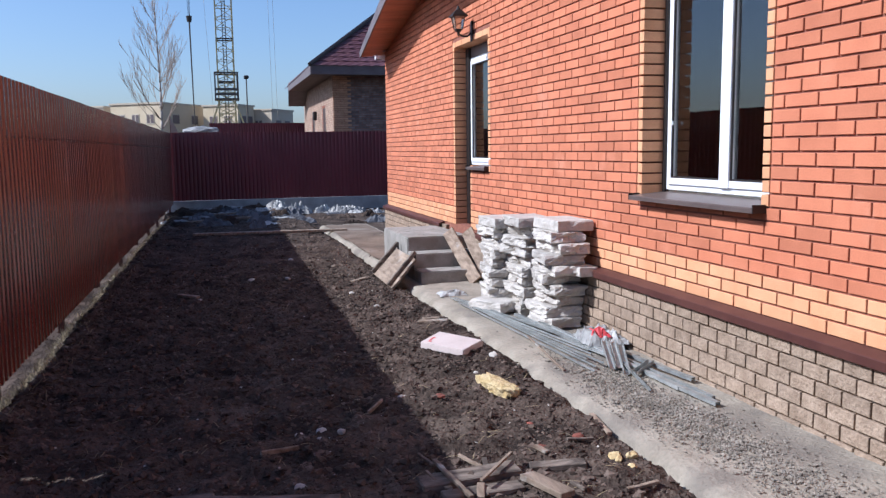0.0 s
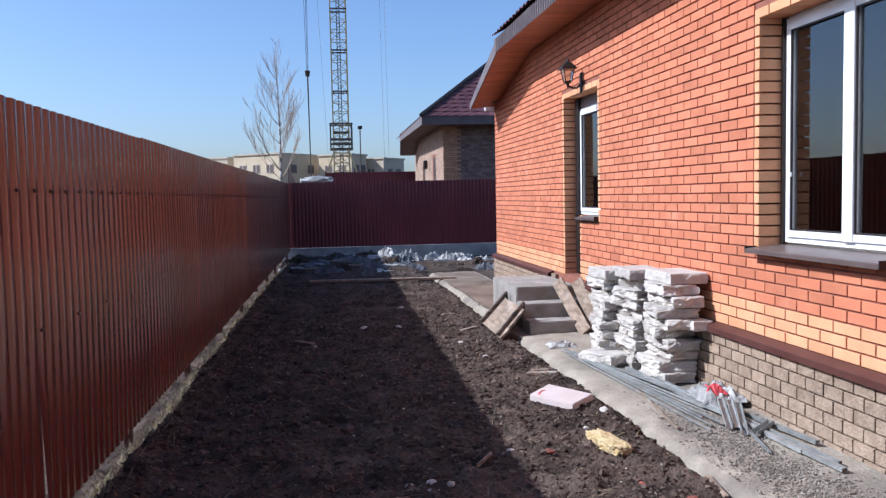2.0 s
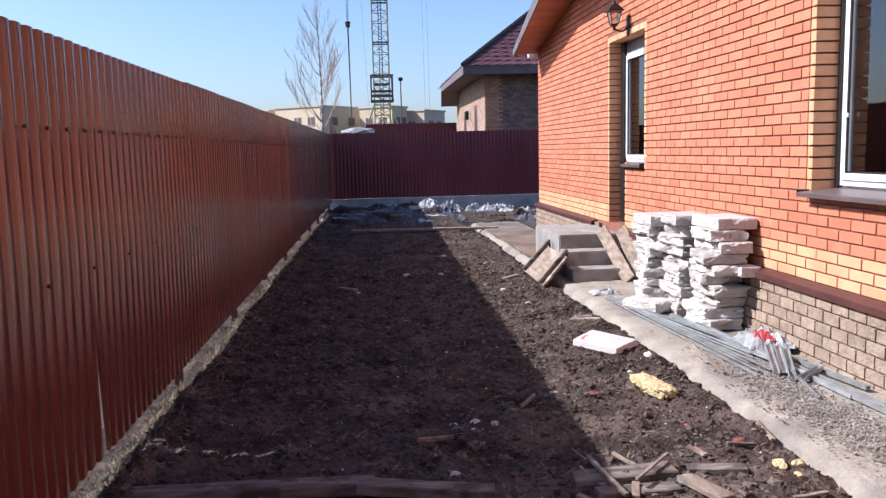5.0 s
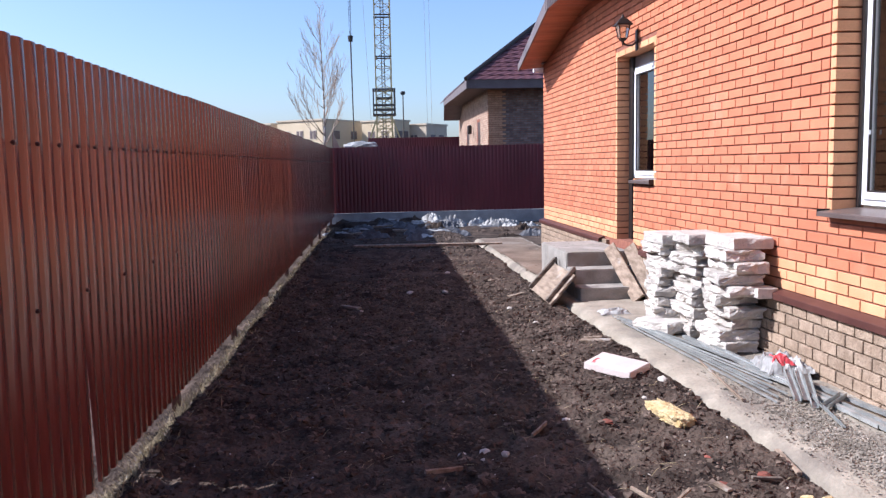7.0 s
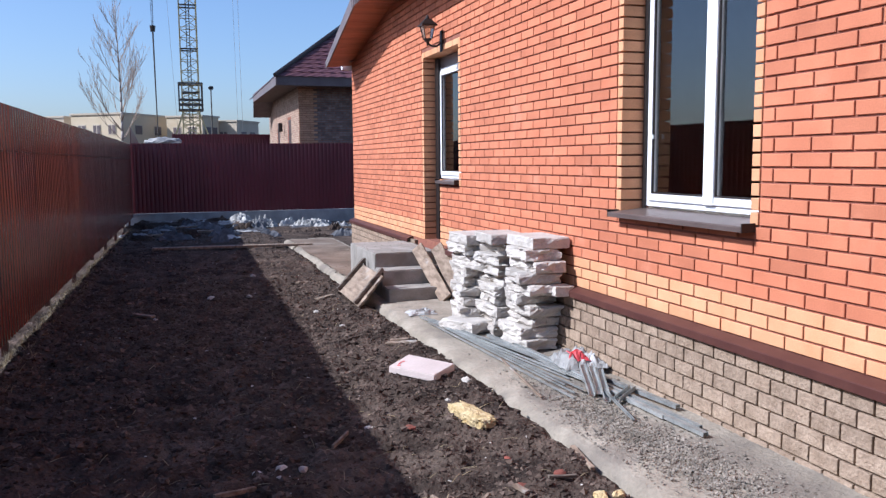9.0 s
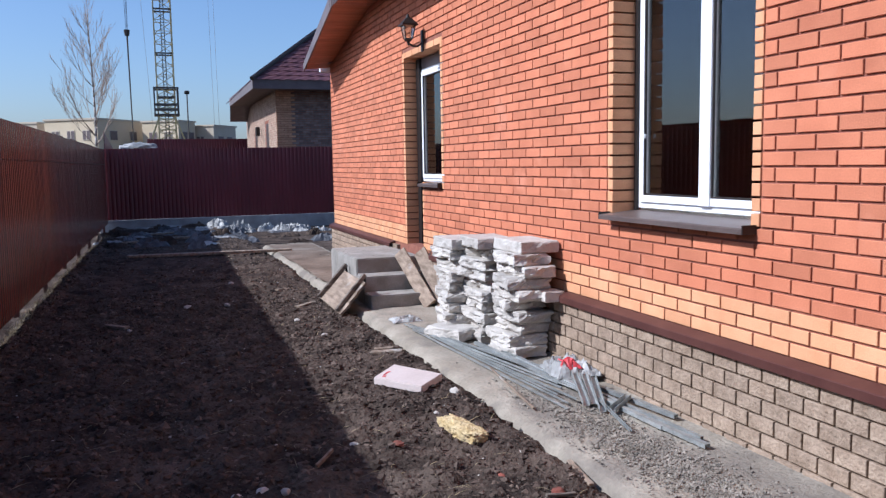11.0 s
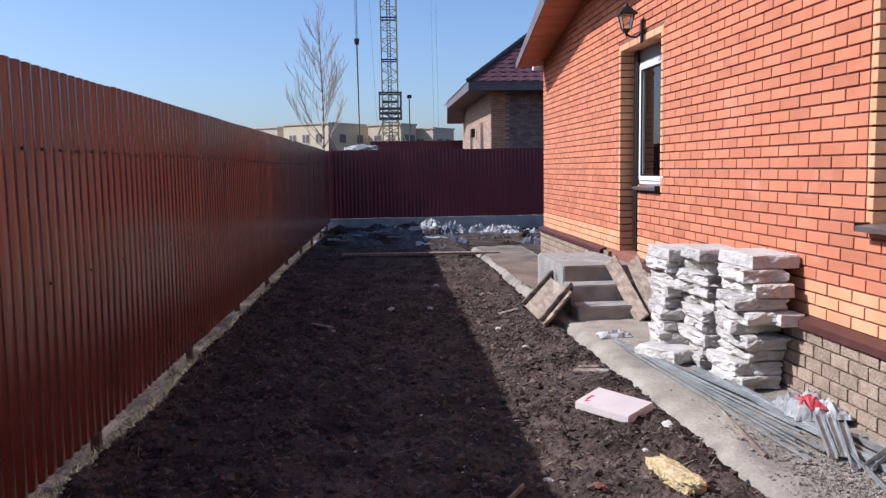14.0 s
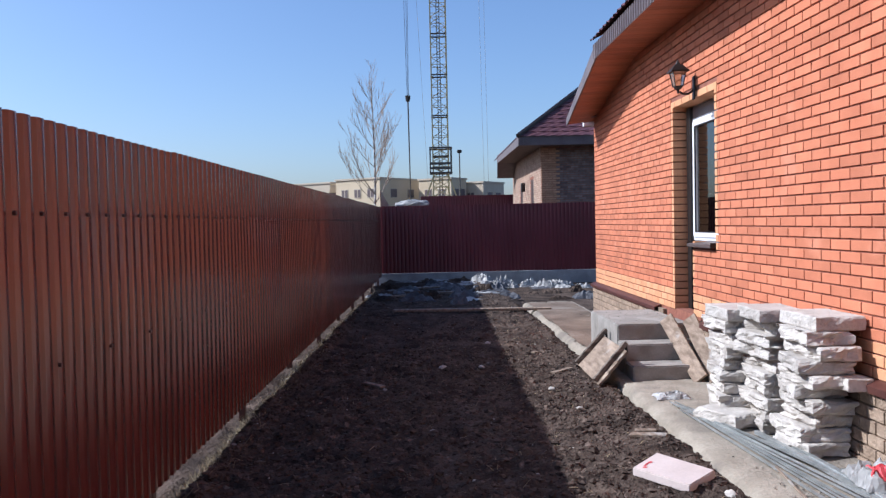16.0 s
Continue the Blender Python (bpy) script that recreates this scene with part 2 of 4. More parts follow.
av, af = [], []
ay = steps(-15.6, 6.5, 0.07) + [6.5]
for y in ay:
    e = apron_edge(y)
    row = [(e - 0.06, -0.18), (e - 0.035, -0.012), (e + 0.012, 0.026)] + [(e + (0.012 - e) * 1.0 * k / 9 * 0.99 + 0.012 * (1 - k / 9), 0.035 + 0.012 * noise.noise(Vector((k * 0.1 * 4, y * 4, 9))) + 0.006 * k / 9) for k in range(1, 10)]
    for x, z in row:
        av.append((x, y, z + (0.006 * noise.noise(Vector((x * 9, y * 9, 2))) if z > 0 else 0)))
nr = 12
for j in range(len(ay) - 1):
    for i in range(nr - 1):
        af.append((j * nr + i, j * nr + i + 1, (j + 1) * nr + i + 1, (j + 1) * nr + i))
apron = structure(new("pavement", mesh_of("pavement", av, af, M_CONC, True)), "rough grey concrete apron along the house wall", "pavement")

# ---- house: core walls with openings ----
CO = 0.0785            # brick course
Z0 = 0.572             # foot of the brickwork
ZTOP = 3.76
Y0, Y1 = -15.6, 4.22   # ends of the long wall; unseen near stretch added to block sky mirrored in fence
WIN = (-6.06, -4.72, 1.215, 2.81)
DOR = (-1.285, 0.0, 0.585, 2.81)
DWIN = 1.345           # top of the low wall under the door's side light
DSPL = -0.62           # where the low wall ends and the door begins

house = thing("brick_house", "red brick house with yellow trim, stone plinth and wooden soffit", "house")
bm = bmesh.new()
for a, b in ((Y0, WIN[0] - 0.06), (WIN[1] + 0.06, DOR[0] - 0.06), (DOR[1] + 0.06, Y1 - 0.012)):
    add_box(bm, (0.012, a, -0.3), (0.26, b, 3.9))
for o in (WIN, DOR):
    add_box(bm, (0.012, o[0] - 0.06, o[3] + 0.06), (0.26, o[1] + 0.06, 3.9))
add_box(bm, (0.012, WIN[0] - 0.06, -0.3), (0.26, WIN[1] + 0.06, WIN[2] - 0.03))
add_box(bm, (0.012, DOR[0] - 0.06, -0.3), (0.26, DSPL, DWIN - 0.03))
add_box(bm, (0.012, DSPL, -0.3), (0.26, DOR[1] + 0.06, DOR[2]))
add_box(bm, (0.26, Y1 - 0.26, -0.3), (9.0, Y1 - 0.012, 3.1))
add_box(bm, (8.75, Y0, -0.3), (9.0, Y1 - 0.26, 3.1))
add_box(bm, (0.26, Y0, -0.3), (8.75, Y0 + 0.25, 3.1))
wall_core = part("wall_core", bm, M_MORTAR, house)
bm = box_bm((0.26, Y0 + 0.25, 0.45), (8.75, Y1 - 0.26, 0.55))
part("room_floor", bm, M_ROOM, house)
bm = box_bm((0.26, Y0 + 0.25, 3.0), (8.75, Y1 - 0.26, 3.1))
part("room_ceiling", bm, M_ROOM, house)
# back wall pulled close and side partition added to bounce sun into the room
bm = box_bm((1.5, Y0 + 0.25, 0.55), (1.65, Y1 - 0.26, 3.0))
add_box(bm, (0.262, -4.5, 0.55), (1.5, -4.4, 3.0))
part("room_wall", bm, M_ROOM, house)


def opening_cut(z, a, b):
    """The stretches of a course from a to b that stay clear of the openings and their trims."""
    out = [(a, b)]
    for y0, y1, z0, z1 in ((WIN[0] - 0.075, WIN[1] + 0.075, WIN[2], WIN[3] + 0.085), (DOR[0] - 0.075, DOR[1] + 0.075, DWIN, DOR[3] + 0.085), (DSPL, DOR[1] + 0.075, DOR[2], DWIN + 0.01)):
        if z + CO < z0 + 0.004 or z + CO * 0.5 > z1:
            continue
        res = []
        for p, q in out:
            if q <= y0 or p >= y1:
                res.append((p, q))
            else:
                if p < y0:
                    res.append((p, y0))
                if q > y1:
                    res.append((y1, q))
        out = res
    return out


BRICKS = []   # (y0, y1, z, yellow, depth)
rb = random.Random(4)
course = 0
z = Z0
while z + CO < ZTOP + 0.1:
    yellow = z < 0.80
    for a, b in opening_cut(z, Y0, Y1 - 0.075):
        y = Y0 - 0.26 + (0.01 if course % 2 else 0.14)
        while y < b:
            p, q = max(y, a), min(y + 0.26, b)
            if q - p > 0.03:
                BRICKS.append((p, q, z, yellow, 0.06))
            y += 0.26
    BRICKS.append((Y1 - 0.075, Y1, z, yellow or False, 0.30))
    for (y0, y1, z0, z1), low in ((WIN, WIN[2]), (DOR, DWIN)):
        if low - 0.03 < z + CO / 2 < z1:
            BRICKS.append((y0 - 0.075, y0, z, True, 0.20))
        zl = DOR[2] if (y0, y1) == DOR[:2] else low
        if zl - 0.03 < z + CO / 2 < z1:
            BRICKS.append((y1, y1 + 0.075, z, True, 0.20))
    if DOR[2] < z + CO / 2 < DWIN:
        BRICKS.append((DSPL - 0.075, DSPL, z, True, 0.20))
    z += CO
    course += 1
for o in (WIN, DOR):
    y = o[0] - 0.075
    while y < o[1] + 0.06:
        BRICKS.append((y, min(y + 0.26, o[1] + 0.075), o[3], True, 0.20))
        y += 0.26


def brick_verts(p, q, z, depth, h, j=0.0064, lift=0.0):
    """A brick with a slightly chamfered face towards -x."""
    a, b, c, d, g = p + j, q - j, z + j, z + h - j, 0.0025
    f = -lift
    v = [(f + g, a, c), (f + g, b, c), (f + g, b, d), (f + g, a, d), (depth, a, c), (depth, b, c), (depth, b, d), (depth, a, d),
         (f, a + g, c + g), (f, b - g, c + g), (f, b - g, d - g), (f, a + g, d - g)]
    return v


BF = [(8, 11, 10, 9), (0, 8, 9, 1), (1, 9, 10, 2), (2, 10, 11, 3), (3, 11, 8, 0), (0, 1, 5, 4), (1, 2, 6, 5), (2, 3, 7, 6), (3, 0, 4, 7), (4, 5, 6, 7)]

# ---- plinth, ledge ----
bm = box_bm((-0.032, Y0, -0.2), (0.012, DOR[0] + 0.5, Z0 - 0.03))
add_box(bm, (-0.032, 0.35, -0.2), (0.012, Y1 + 0.03, Z0 - 0.03))
add_box(bm, (-0.03, DOR[0] + 0.5, -0.2), (0.012, 0.35, 0.46))
plinth = structure(part("plinth", bm, M_PMORTAR), "tan stone-block plinth under the brick wall", "plinth")
for a, b in ((Y0, DOR[0] + 0.25), (0.55, Y1 + 0.06)):
    bm = bmesh.new()
    pr = [(0.0, Z0 + 0.004), (-0.075, Z0 - 0.022), (-0.08, Z0 - 0.026), (-0.08, Z0 - 0.07), (-0.07, Z0 - 0.074), (-0.068, Z0 - 0.03), (0.0, Z0 - 0.028)]
    r0 = [bm.verts.new((x, a, zz)) for x, zz in pr]
    r1 = [bm.verts.new((x, b, zz)) for x, zz in pr]
    for i in range(len(pr)):
        k = (i + 1) % len(pr)
        bm.faces.new((r0[i], r0[k], r1[k], r1[i]))
    bm.faces.new(r0)
    bm.faces.new(r1[::-1])
    part("ledge", bm, M_LEDGE, house, "brown sheet-metal drip ledge")

# ---- roof, soffit, fascia ----
OV = -0.52
KY, EY = 1.5, 4.0      # where the level eave bends, and its low end
ZS, ZE = 3.70, 3.13


def eave(y):
    """Overhang and height of the soffit's outer edge at y, and the height and y at the wall."""
    if y <= KY:
        return OV, y, ZS, y, 3.71
    k = (y - KY) / (EY - KY)
    return OV + 0.05 * k, y, ZS + (ZE - ZS) * k, y + 0.30 * k, 3.71 + (3.20 - 3.71) * k


sy = steps(-15.5, KY, 0.1) + steps(KY, EY, 0.1)
for y in sy:
    o, yo, zo, yi, zi = eave(y)
    o2, yo2, zo2, yi2, zi2 = eave(y + 0.094)
    bm = bmesh.new()
    pts = [(o, yo, zo), (0.01, yi, zi), (0.01, yi2, zi2), (o2, yo2, zo2)]
    lo = [bm.verts.new(p) for p in pts]
    hi = [bm.verts.new((p[0], p[1], p[2] + 0.02)) for p in pts]
    bm.faces.new(lo)
    bm.faces.new(hi[::-1])
    for i in range(4):
        bm.faces.new((lo[i], hi[i], hi[(i + 1) % 4], lo[(i + 1) % 4]))
    part("soffit_board", bm, M_SOFFIT, house)
# fascia with upright ribs along the level eave, plain trim down the slope
bm = bmesh.new()
y, k = -15.5, 0
prof = []
while y < KY:
    prof += [(y, 0.0), (y + 0.055, 0.0), (y + 0.062, 0.016), (y + 0.093, 0.016)]
    y += 0.1
prof.append((KY, 0.0))
prev = None
for y, d in prof:
    cur = [bm.verts.new((OV - 0.012 - d, y, ZS - 0.02)), bm.verts.new((OV - 0.012 - d, y, ZS + 0.17))]
    if prev:
        bm.faces.new((prev[0], cur[0], cur[1], prev[1]))
    prev = cur
part("fascia", bm, M_FASCIA, house, "ribbed grey-brown metal fascia")
bm = bmesh.new()
o, yo, zo, _, _ = eave(EY)
for lo, hi in (((OV, KY, ZS), (o, yo, zo)),):
    a, b = Vector(lo), Vector(hi)
    vs = [bm.verts.new(p) for p in (a + Vector((-0.015, 0, -0.02)), b + Vector((-0.015, 0, -0.02)), b + Vector((-0.015, 0.02, 0.09)), a + Vector((-0.015, 0, 0.17)))]
    ws = [bm.verts.new(v.co + Vector((0.02, 0, 0))) for v in vs]
    bm.faces.new(vs)
    bm.faces.new(ws[::-1])
    for i in range(4):
        bm.faces.new((vs[i], ws[i], ws[(i + 1) % 4], vs[(i + 1) % 4]))
part("barge_trim", bm, M_FASCIA, house, "grey metal trim down the low end of the eave")
bm = box_bm((-0.16, EY + 0.26, 3.12), (0.02, EY + 0.34, 3.22), 0.008)
part("gutter_end", bm, M_PVC, house, "white gutter stub at the corner")


def tile_roof(name, corners, material, parent, tile=0.35, wave=0.185):
    """A roof plane of wavy stepped metal tiles: corners run eave a, eave b, top b, top a."""
    a, b, c, d = [Vector(p) for p in corners]
    nu = max(2, min(260, int((b - a).length / wave * 6)))
    nv = max(1, int((d - a).length / tile))
    nrm = (b - a).cross(d - a).normalized()
    if nrm.z < 0:
        nrm = -nrm
    verts, faces = [], []
    for j in range(nv):
        for e in (0, 1):
            v = (j + e) / nv
            for i in range(nu + 1):
                u = i / nu
                p = (a.lerp(b, u)).lerp(d.lerp(c, u), v)
                along = (p - a).dot((b - a).normalized())
                h = 0.018 * math.sin(2 * math.pi * along / wave) + (0.022 if e == 0 else 0.0)
                verts.append(p + nrm * h)
    for r in range(2 * nv - 1):
        for i in range(nu):
            faces.append((r * (nu + 1) + i, r * (nu + 1) + i + 1, (r + 1) * (nu + 1) + i + 1, (r + 1) * (nu + 1) + i))
    ob = new(name, mesh_of(name, [tuple(v) for v in verts], faces, material))
    ob.parent = parent
    return ob


RT = ZS + 0.19
tile_roof("roof", [(OV - 0.06, KY + 0.05, RT), (OV - 0.06, Y0, RT), (4.4, Y0, RT + 3.0), (4.4, KY - 2.5, RT + 3.0)], M_ROOF, house)
tile_roof("roof", [(9.5, EY + 0.35, 3.24), (OV + 0.06, EY + 0.02, 3.22), (OV + 0.02, KY + 0.05, RT - 0.03), (4.4, KY - 2.5, RT + 3.0)], M_ROOF, house)
tile_roof("roof", [(9.5, Y0, RT), (9.5, EY + 0.35, 3.24), (4.4, KY - 2.5, RT + 3.0), (4.4, Y0, RT + 3.0)], M_ROOF, house)


# ---- windows of the house ----
def frame_rect(bm, x0, x1, y0, y1, z0, z1, w):
    add_box(bm, (x0, y0, z0), (x1, y0 + w, z1))
    add_box(bm, (x0, y1 - w, z0), (x1, y1, z1))
    add_box(bm, (x0, y0 + w, z0), (x1, y1 - w, z0 + w))
    add_box(bm, (x0, y0 + w, z1 - w), (x1, y1 - w, z1))


def pane(win, y0, y1, z0, z1, x):
    bm = bmesh.new()
    add_box(bm, (x, y0, z0), (x + 0.006, y1, z1))
    g = part("pane", bm, M_GLASS, win, "clear glass pane mirroring sky and fence")
    g.visible_shadow = False


def window(name, label, y0, y1, z0, z1, splits, x=0.185):
    """A white plastic window with one sash for each stretch of splits."""
    w = structure(new(name), label, "window")
    bm = bmesh.new()
    frame_rect(bm, x, x + 0.07, y0, y1, z0, z1, 0.055)
    part("window_frame", bm, M_PVC, w)
    for a, b in splits:
        bm = bmesh.new()
        frame_rect(bm, x - 0.016, x + 0.05, a, b, z0 + 0.04, z1 - 0.04, 0.045)
        part("sash", bm, M_PVC, w)
        bm = bmesh.new()
        frame_rect(bm, x - 0.012, x + 0.0, a + 0.045, b - 0.045, z0 + 0.085, z1 - 0.085, 0.012)
        part("gasket", bm, M_BLACK, w, "black rubber seal")
        pane(w, a + 0.035, b - 0.035, z0 + 0.075, z1 - 0.075, x + 0.01)
    return w


win1 = window("window_1", "white two-sash plastic window in the brick wall", WIN[0] + 0.012, WIN[1] - 0.03, WIN[2] + 0.025, WIN[3] - 0.01, [(WIN[0] + 0.03, -5.473), (-5.467, WIN[1] - 0.06)])
bm = box_bm((0.165, WIN[1] - 0.03, WIN[2]), (0.186, WIN[1] - 0.001, WIN[3]))
part("side_trim", bm, M_DARK, win1, "dark brown strip beside the frame")
bm = box_bm((0.158, -5.52, WIN[2] + 0.06), (0.186, -5.42, WIN[3] - 0.05), 0.004)
part("mullion", bm, M_PVC, win1)
bm = box_bm((0.15, -4.865, 1.70), (0.165, -4.855, 1.73), 0.003)
part("handle", bm, M_PVC, win1, "small white sash catch")


def metal_sill(parent, y0, y1, z, out):
    bm = bmesh.new()
    pr = [(0.19, z + 0.012), (-out, z - 0.012), (-out - 0.006, z - 0.018), (-out - 0.006, z - 0.045), (-out + 0.004, z - 0.045), (-out + 0.006, z - 0.022), (0.19, z + 0.0)]
    r0 = [bm.verts.new((x, y0, zz)) for x, zz in pr]
    r1 = [bm.verts.new((x, y1, zz)) for x, zz in pr]
    for i in range(len(pr)):
        k = (i + 1) % len(pr)
        bm.faces.new((r0[i], r0[k], r1[k], r1[i]))
    bm.faces.new(r0)
    bm.faces.new(r1[::-1])
    s = part("window_sill", bm, M_SILL, parent, "brown sheet-metal outer sill")
    for y in (y0, y1):
        bm = box_bm((-out - 0.006, y - 0.004, z - 0.046), (-0.002, y + 0.004, z + 0.004))
        part("end_cap", bm, M_DARK, s)


metal_sill(win1, WIN[0] - 0.05, WIN[1] + 0.03, WIN[2] - 0.004, 0.085)

win2 = window("window_2", "narrow white plastic side light beside the back door", DOR[0] + 0.01, -0.12, DWIN + 0.005, DOR[3] - 0.13, [(DOR[0] + 0.04, -0.145)])
bm = box_bm((0.185, DOR[0], DOR[3] - 0.128), (0.23, -0.12, DOR[3] - 0.002))
part("shutter_box", bm, M_FASCIA, win2, "grey strip above the side light")
metal_sill(win2, DOR[0] - 0.02, DSPL + 0.01, DWIN, 0.05)
door = structure(new("door_1"), "dark brown back door set deep in the brick opening", "door")
bm = box_bm((0.188, DSPL + 0.005, DOR[2] + 0.01), (0.24, DOR[1] - 0.124, DWIN), 0.004)
part("leaf", bm, M_BROWN, door)
for zz in (0.68,):
    bm = box_bm((0.178, DSPL + 0.06, zz), (0.19, DOR[1] - 0.18, zz + 0.55), 0.004)
    part("door_panel", bm, M_BROWN, door)
bm = box_bm((0.15, -0.119, DOR[2] + 0.004), (0.24, -0.002, DOR[3] - 0.004), 0.004)
part("jamb_strip", bm, M_DARK, door, "dark brown strip beside the frame")

# ---- wall lantern ----
lan = _placed("wall_lantern", "black four-sided wall lantern on a curved bracket above the door", "lamp", (-0.17, -0.74, 2.92), "")
S = 1.0


def frustum(r0, r1, z0, z1, n=4, turn=math.pi / 4):
    bm = bmesh.new()
    rings = []
    for r, zz in ((r0, z0), (r1, z1)):
        rings.append([bm.verts.new((r * S * math.cos(turn + 2 * math.pi * i / n), r * S * math.sin(turn + 2 * math.pi * i / n), zz * S)) for i in range(n)])
    for i in range(n):
        bm.faces.new((rings[0][i], rings[0][(i + 1) % n], rings[1][(i + 1) % n], rings[1][i]))
    bm.faces.new(rings[0][::-1])
    bm.faces.new(rings[1])
    return bm


part("glass_body", frustum(0.055, 0.092, 0.02, 0.17), M_LGLASS, lan, "clear tapered lantern glass")
part("base_cup", frustum(0.035, 0.06, -0.01, 0.02), M_BLACK, lan)
part("hood", frustum(0.125, 0.05, 0.17, 0.235), M_BLACK, lan, "sloped black metal hood")
part("hood_rim", frustum(0.128, 0.128, 0.158, 0.172), M_BLACK, lan)
part("finial", frustum(0.03, 0.008, 0.235, 0.285, 8), M_BLACK, lan)
part("drop", frustum(0.006, 0.02, -0.06, -0.01, 8), M_BLACK, lan)
for i in range(4):
    a = math.pi / 4 + i * math.pi / 2
    bm = bmesh.new()
    rod(bm, (0.057 * S * math.cos(a), 0.057 * S * math.sin(a), 0.02 * S), (0.094 * S * math.cos(a), 0.094 * S * math.sin(a), 0.17 * S), 0.006, 0.006, 4)
    part("corner_bar", bm, M_BLACK, lan)
bm = bmesh.new()
pp = [(0, 0, -0.03), (0.05, 0, -0.06), (0.11, 0, -0.06), (0.155, 0, -0.02)]
for p, q in zip(pp, pp[1:]):
    rod(bm, p, q, 0.011, 0.011, 6)
part("bracket", bm, M_BLACK, lan)
part("wall_plate", box_bm((0.152, -0.032, -0.12), (0.17, 0.032, 0.12), 0.008), M_BLACK, lan)

# ---- steps at the door ----
st = thing("concrete_steps", "three cast grey concrete steps with a landing at the back door", "steps", (-0.42, -0.3, 0))
for name, lo, hi in (("landing", (-0.80, -0.63, -0.1), (-0.034, 0.74, 0.50)), ("step", (-0.80, -0.945, -0.1), (-0.034, -0.632, 0.338)), ("step", (-0.80, -1.26, -0.1), (-0.034, -0.947, 0.172))):
    bm = box_bm(lo, hi)
    bmesh.ops.subdivide_edges(bm, edges=bm.edges[:], cuts=7, use_grid_fill=True)
    bmesh.ops.bevel(bm, geom=[e for e in bm.edges if e.is_boundary or e.calc_face_angle(0) > 1], offset=0.012, segments=2, affect='EDGES')
    for v in bm.verts:
        q = noise.noise_vector(v.co * 7)
        v.co += q * 0.006 - Vector((-0.42, -0.3, 0))
    part(name, bm, M_STEP, st)


# ---- corrugated fences ----
def corrugated(y0, y1, z0, z1, period=0.1155, depth=0.018, gap=0.0, seed=1):
    """Verts and faces of a trapezoid sheet with rolled edges in the plane x = 0, along y; crest towards +x."""
    r = random.Random(seed)
    verts, faces = [], []
    cuts = []
    y = y0
    while y < y1 - 1e-4:
        lean = r.uniform(-0.0016, 0.0016)
        for k, d in ((0.0, 0.0), (0.17, 0.0), (0.20, 0.08), (0.29, 0.92), (0.32, 1.0), (0.58, 1.04), (0.86, 1.0), (0.89, 0.92), (0.97, 0.08)):
            if y + k * period < y1 - 1e-4:
                cuts.append((y + k * period, d * depth + (k - 0.58) * 2 * lean * (d > 0.5)))
        y += period
    cuts.append((y1, 0.0))
    lev = [z0 + (z1 - z0) * i / 6 for i in range(7)]
    warp = [[r.uniform(-0.0012, 0.0012) for _ in lev] for _ in range(40)]
    for i, (y, d) in enumerate(cuts):
        for j, zz in enumerate(lev):
            slit = gap * max(0.0, 1 - (zz - z0) / 1.0)
            verts.append((d + warp[i // 9 % 40][j] * (d > 0.5 * depth), max(y, y0 + slit), zz))
    n = len(lev)
    for i in range(len(cuts) - 1):
        for j in range(n - 1):
            a = i * n + j
            faces.append((a, a + n, a + n + 1, a + 1))
    return verts, faces


rf = random.Random(8)
fence = thing("corrugated_fence", "tall brown-red corrugated steel fence along the yard", "fence")
SHEET = 1.155
RIB = 0.1155
y = -5.90 - SHEET * 7
k = 0
angle = -math.atan(0.0155)
while y < 15.2:
    near_gap = abs(y + 5.90) < 0.01
    v, f = corrugated(0, min(SHEET + 0.014, 15.25 - y), 0.0, 2.092, gap=0.078 if near_gap else 0.0, seed=k + 3)
    ob = new("sheet", mesh_of("sheet", v, f, M_FENCE, True))
    ob.parent = fence
    ob.matrix_basis = Matrix.Translation((fence_x(y) + 0.001 * (k % 2), y, 0.018 + rf.uniform(-0.007, 0.007))) @ Matrix.Rotation(angle, 4, 'Z') @ Matrix.Rotation(radians(rf.uniform(-0.1, 0.1)), 4, 'Y')
    for zz in (0.99, 1.68):
        for j in range(0, 10, 2 if zz > 1 else 5):
            yy = y + 0.042 + j * RIB
            if yy > 15.1 or yy < -9:
                continue
            bm = bmesh.new()
            rod(bm, (fence_x(yy) + 0.018, yy, zz), (fence_x(yy) + 0.031, yy, zz), 0.011, 0.009, 6)
            part("screw", bm, M_SCREW, fence)
    y += SHEET
    k += 1
for zz in (0.45, 1.72):
    bm = bmesh.new()
    a, b = Vector((fence_x(-14) - 0.04, -14, zz)), Vector((fence_x(15.2) - 0.04, 15.2, zz))
    rod(bm, a, b, 0.022, 0.022, 4)
    part("rail", bm, M_SCREW, fence)
for i in range(13):
    yy = -13.5 + i * 2.4
    bm = box_bm((fence_x(yy) - 0.12, yy - 0.03, -0.3), (fence_x(yy) - 0.062, yy + 0.03, 2.08), 0.004)
    part("post", bm, M_SCREW, fence)

FY = 15.35
far = thing("wine_red_fence", "wine-red corrugated steel fence on a low concrete base", "fence")
x = fence_x(FY) + 0.02
while x < 10:
    v, f = corrugated(0, SHEET, 0.0, 2.02, seed=round(x * 7) + 50)
    ob = new("sheet", mesh_of("sheet", v, f, M_FENCE2, True))
    ob.parent = far
    ob.matrix_basis = Matrix.Translation((x, FY + 0.002 * (round(x) % 2), 0.105)) @ Matrix.Rotation(-math.pi / 2, 4, 'Z') @ Matrix.Translation((0, 0, 0))
    x += SHEET
bm = box_bm((fence_x(FY) - 0.2, FY - 0.07, -0.45), (11, FY + 0.2, 0.10), 0.01)
part("concrete_base", bm, M_BASE, far, "low grey concrete strip footing")
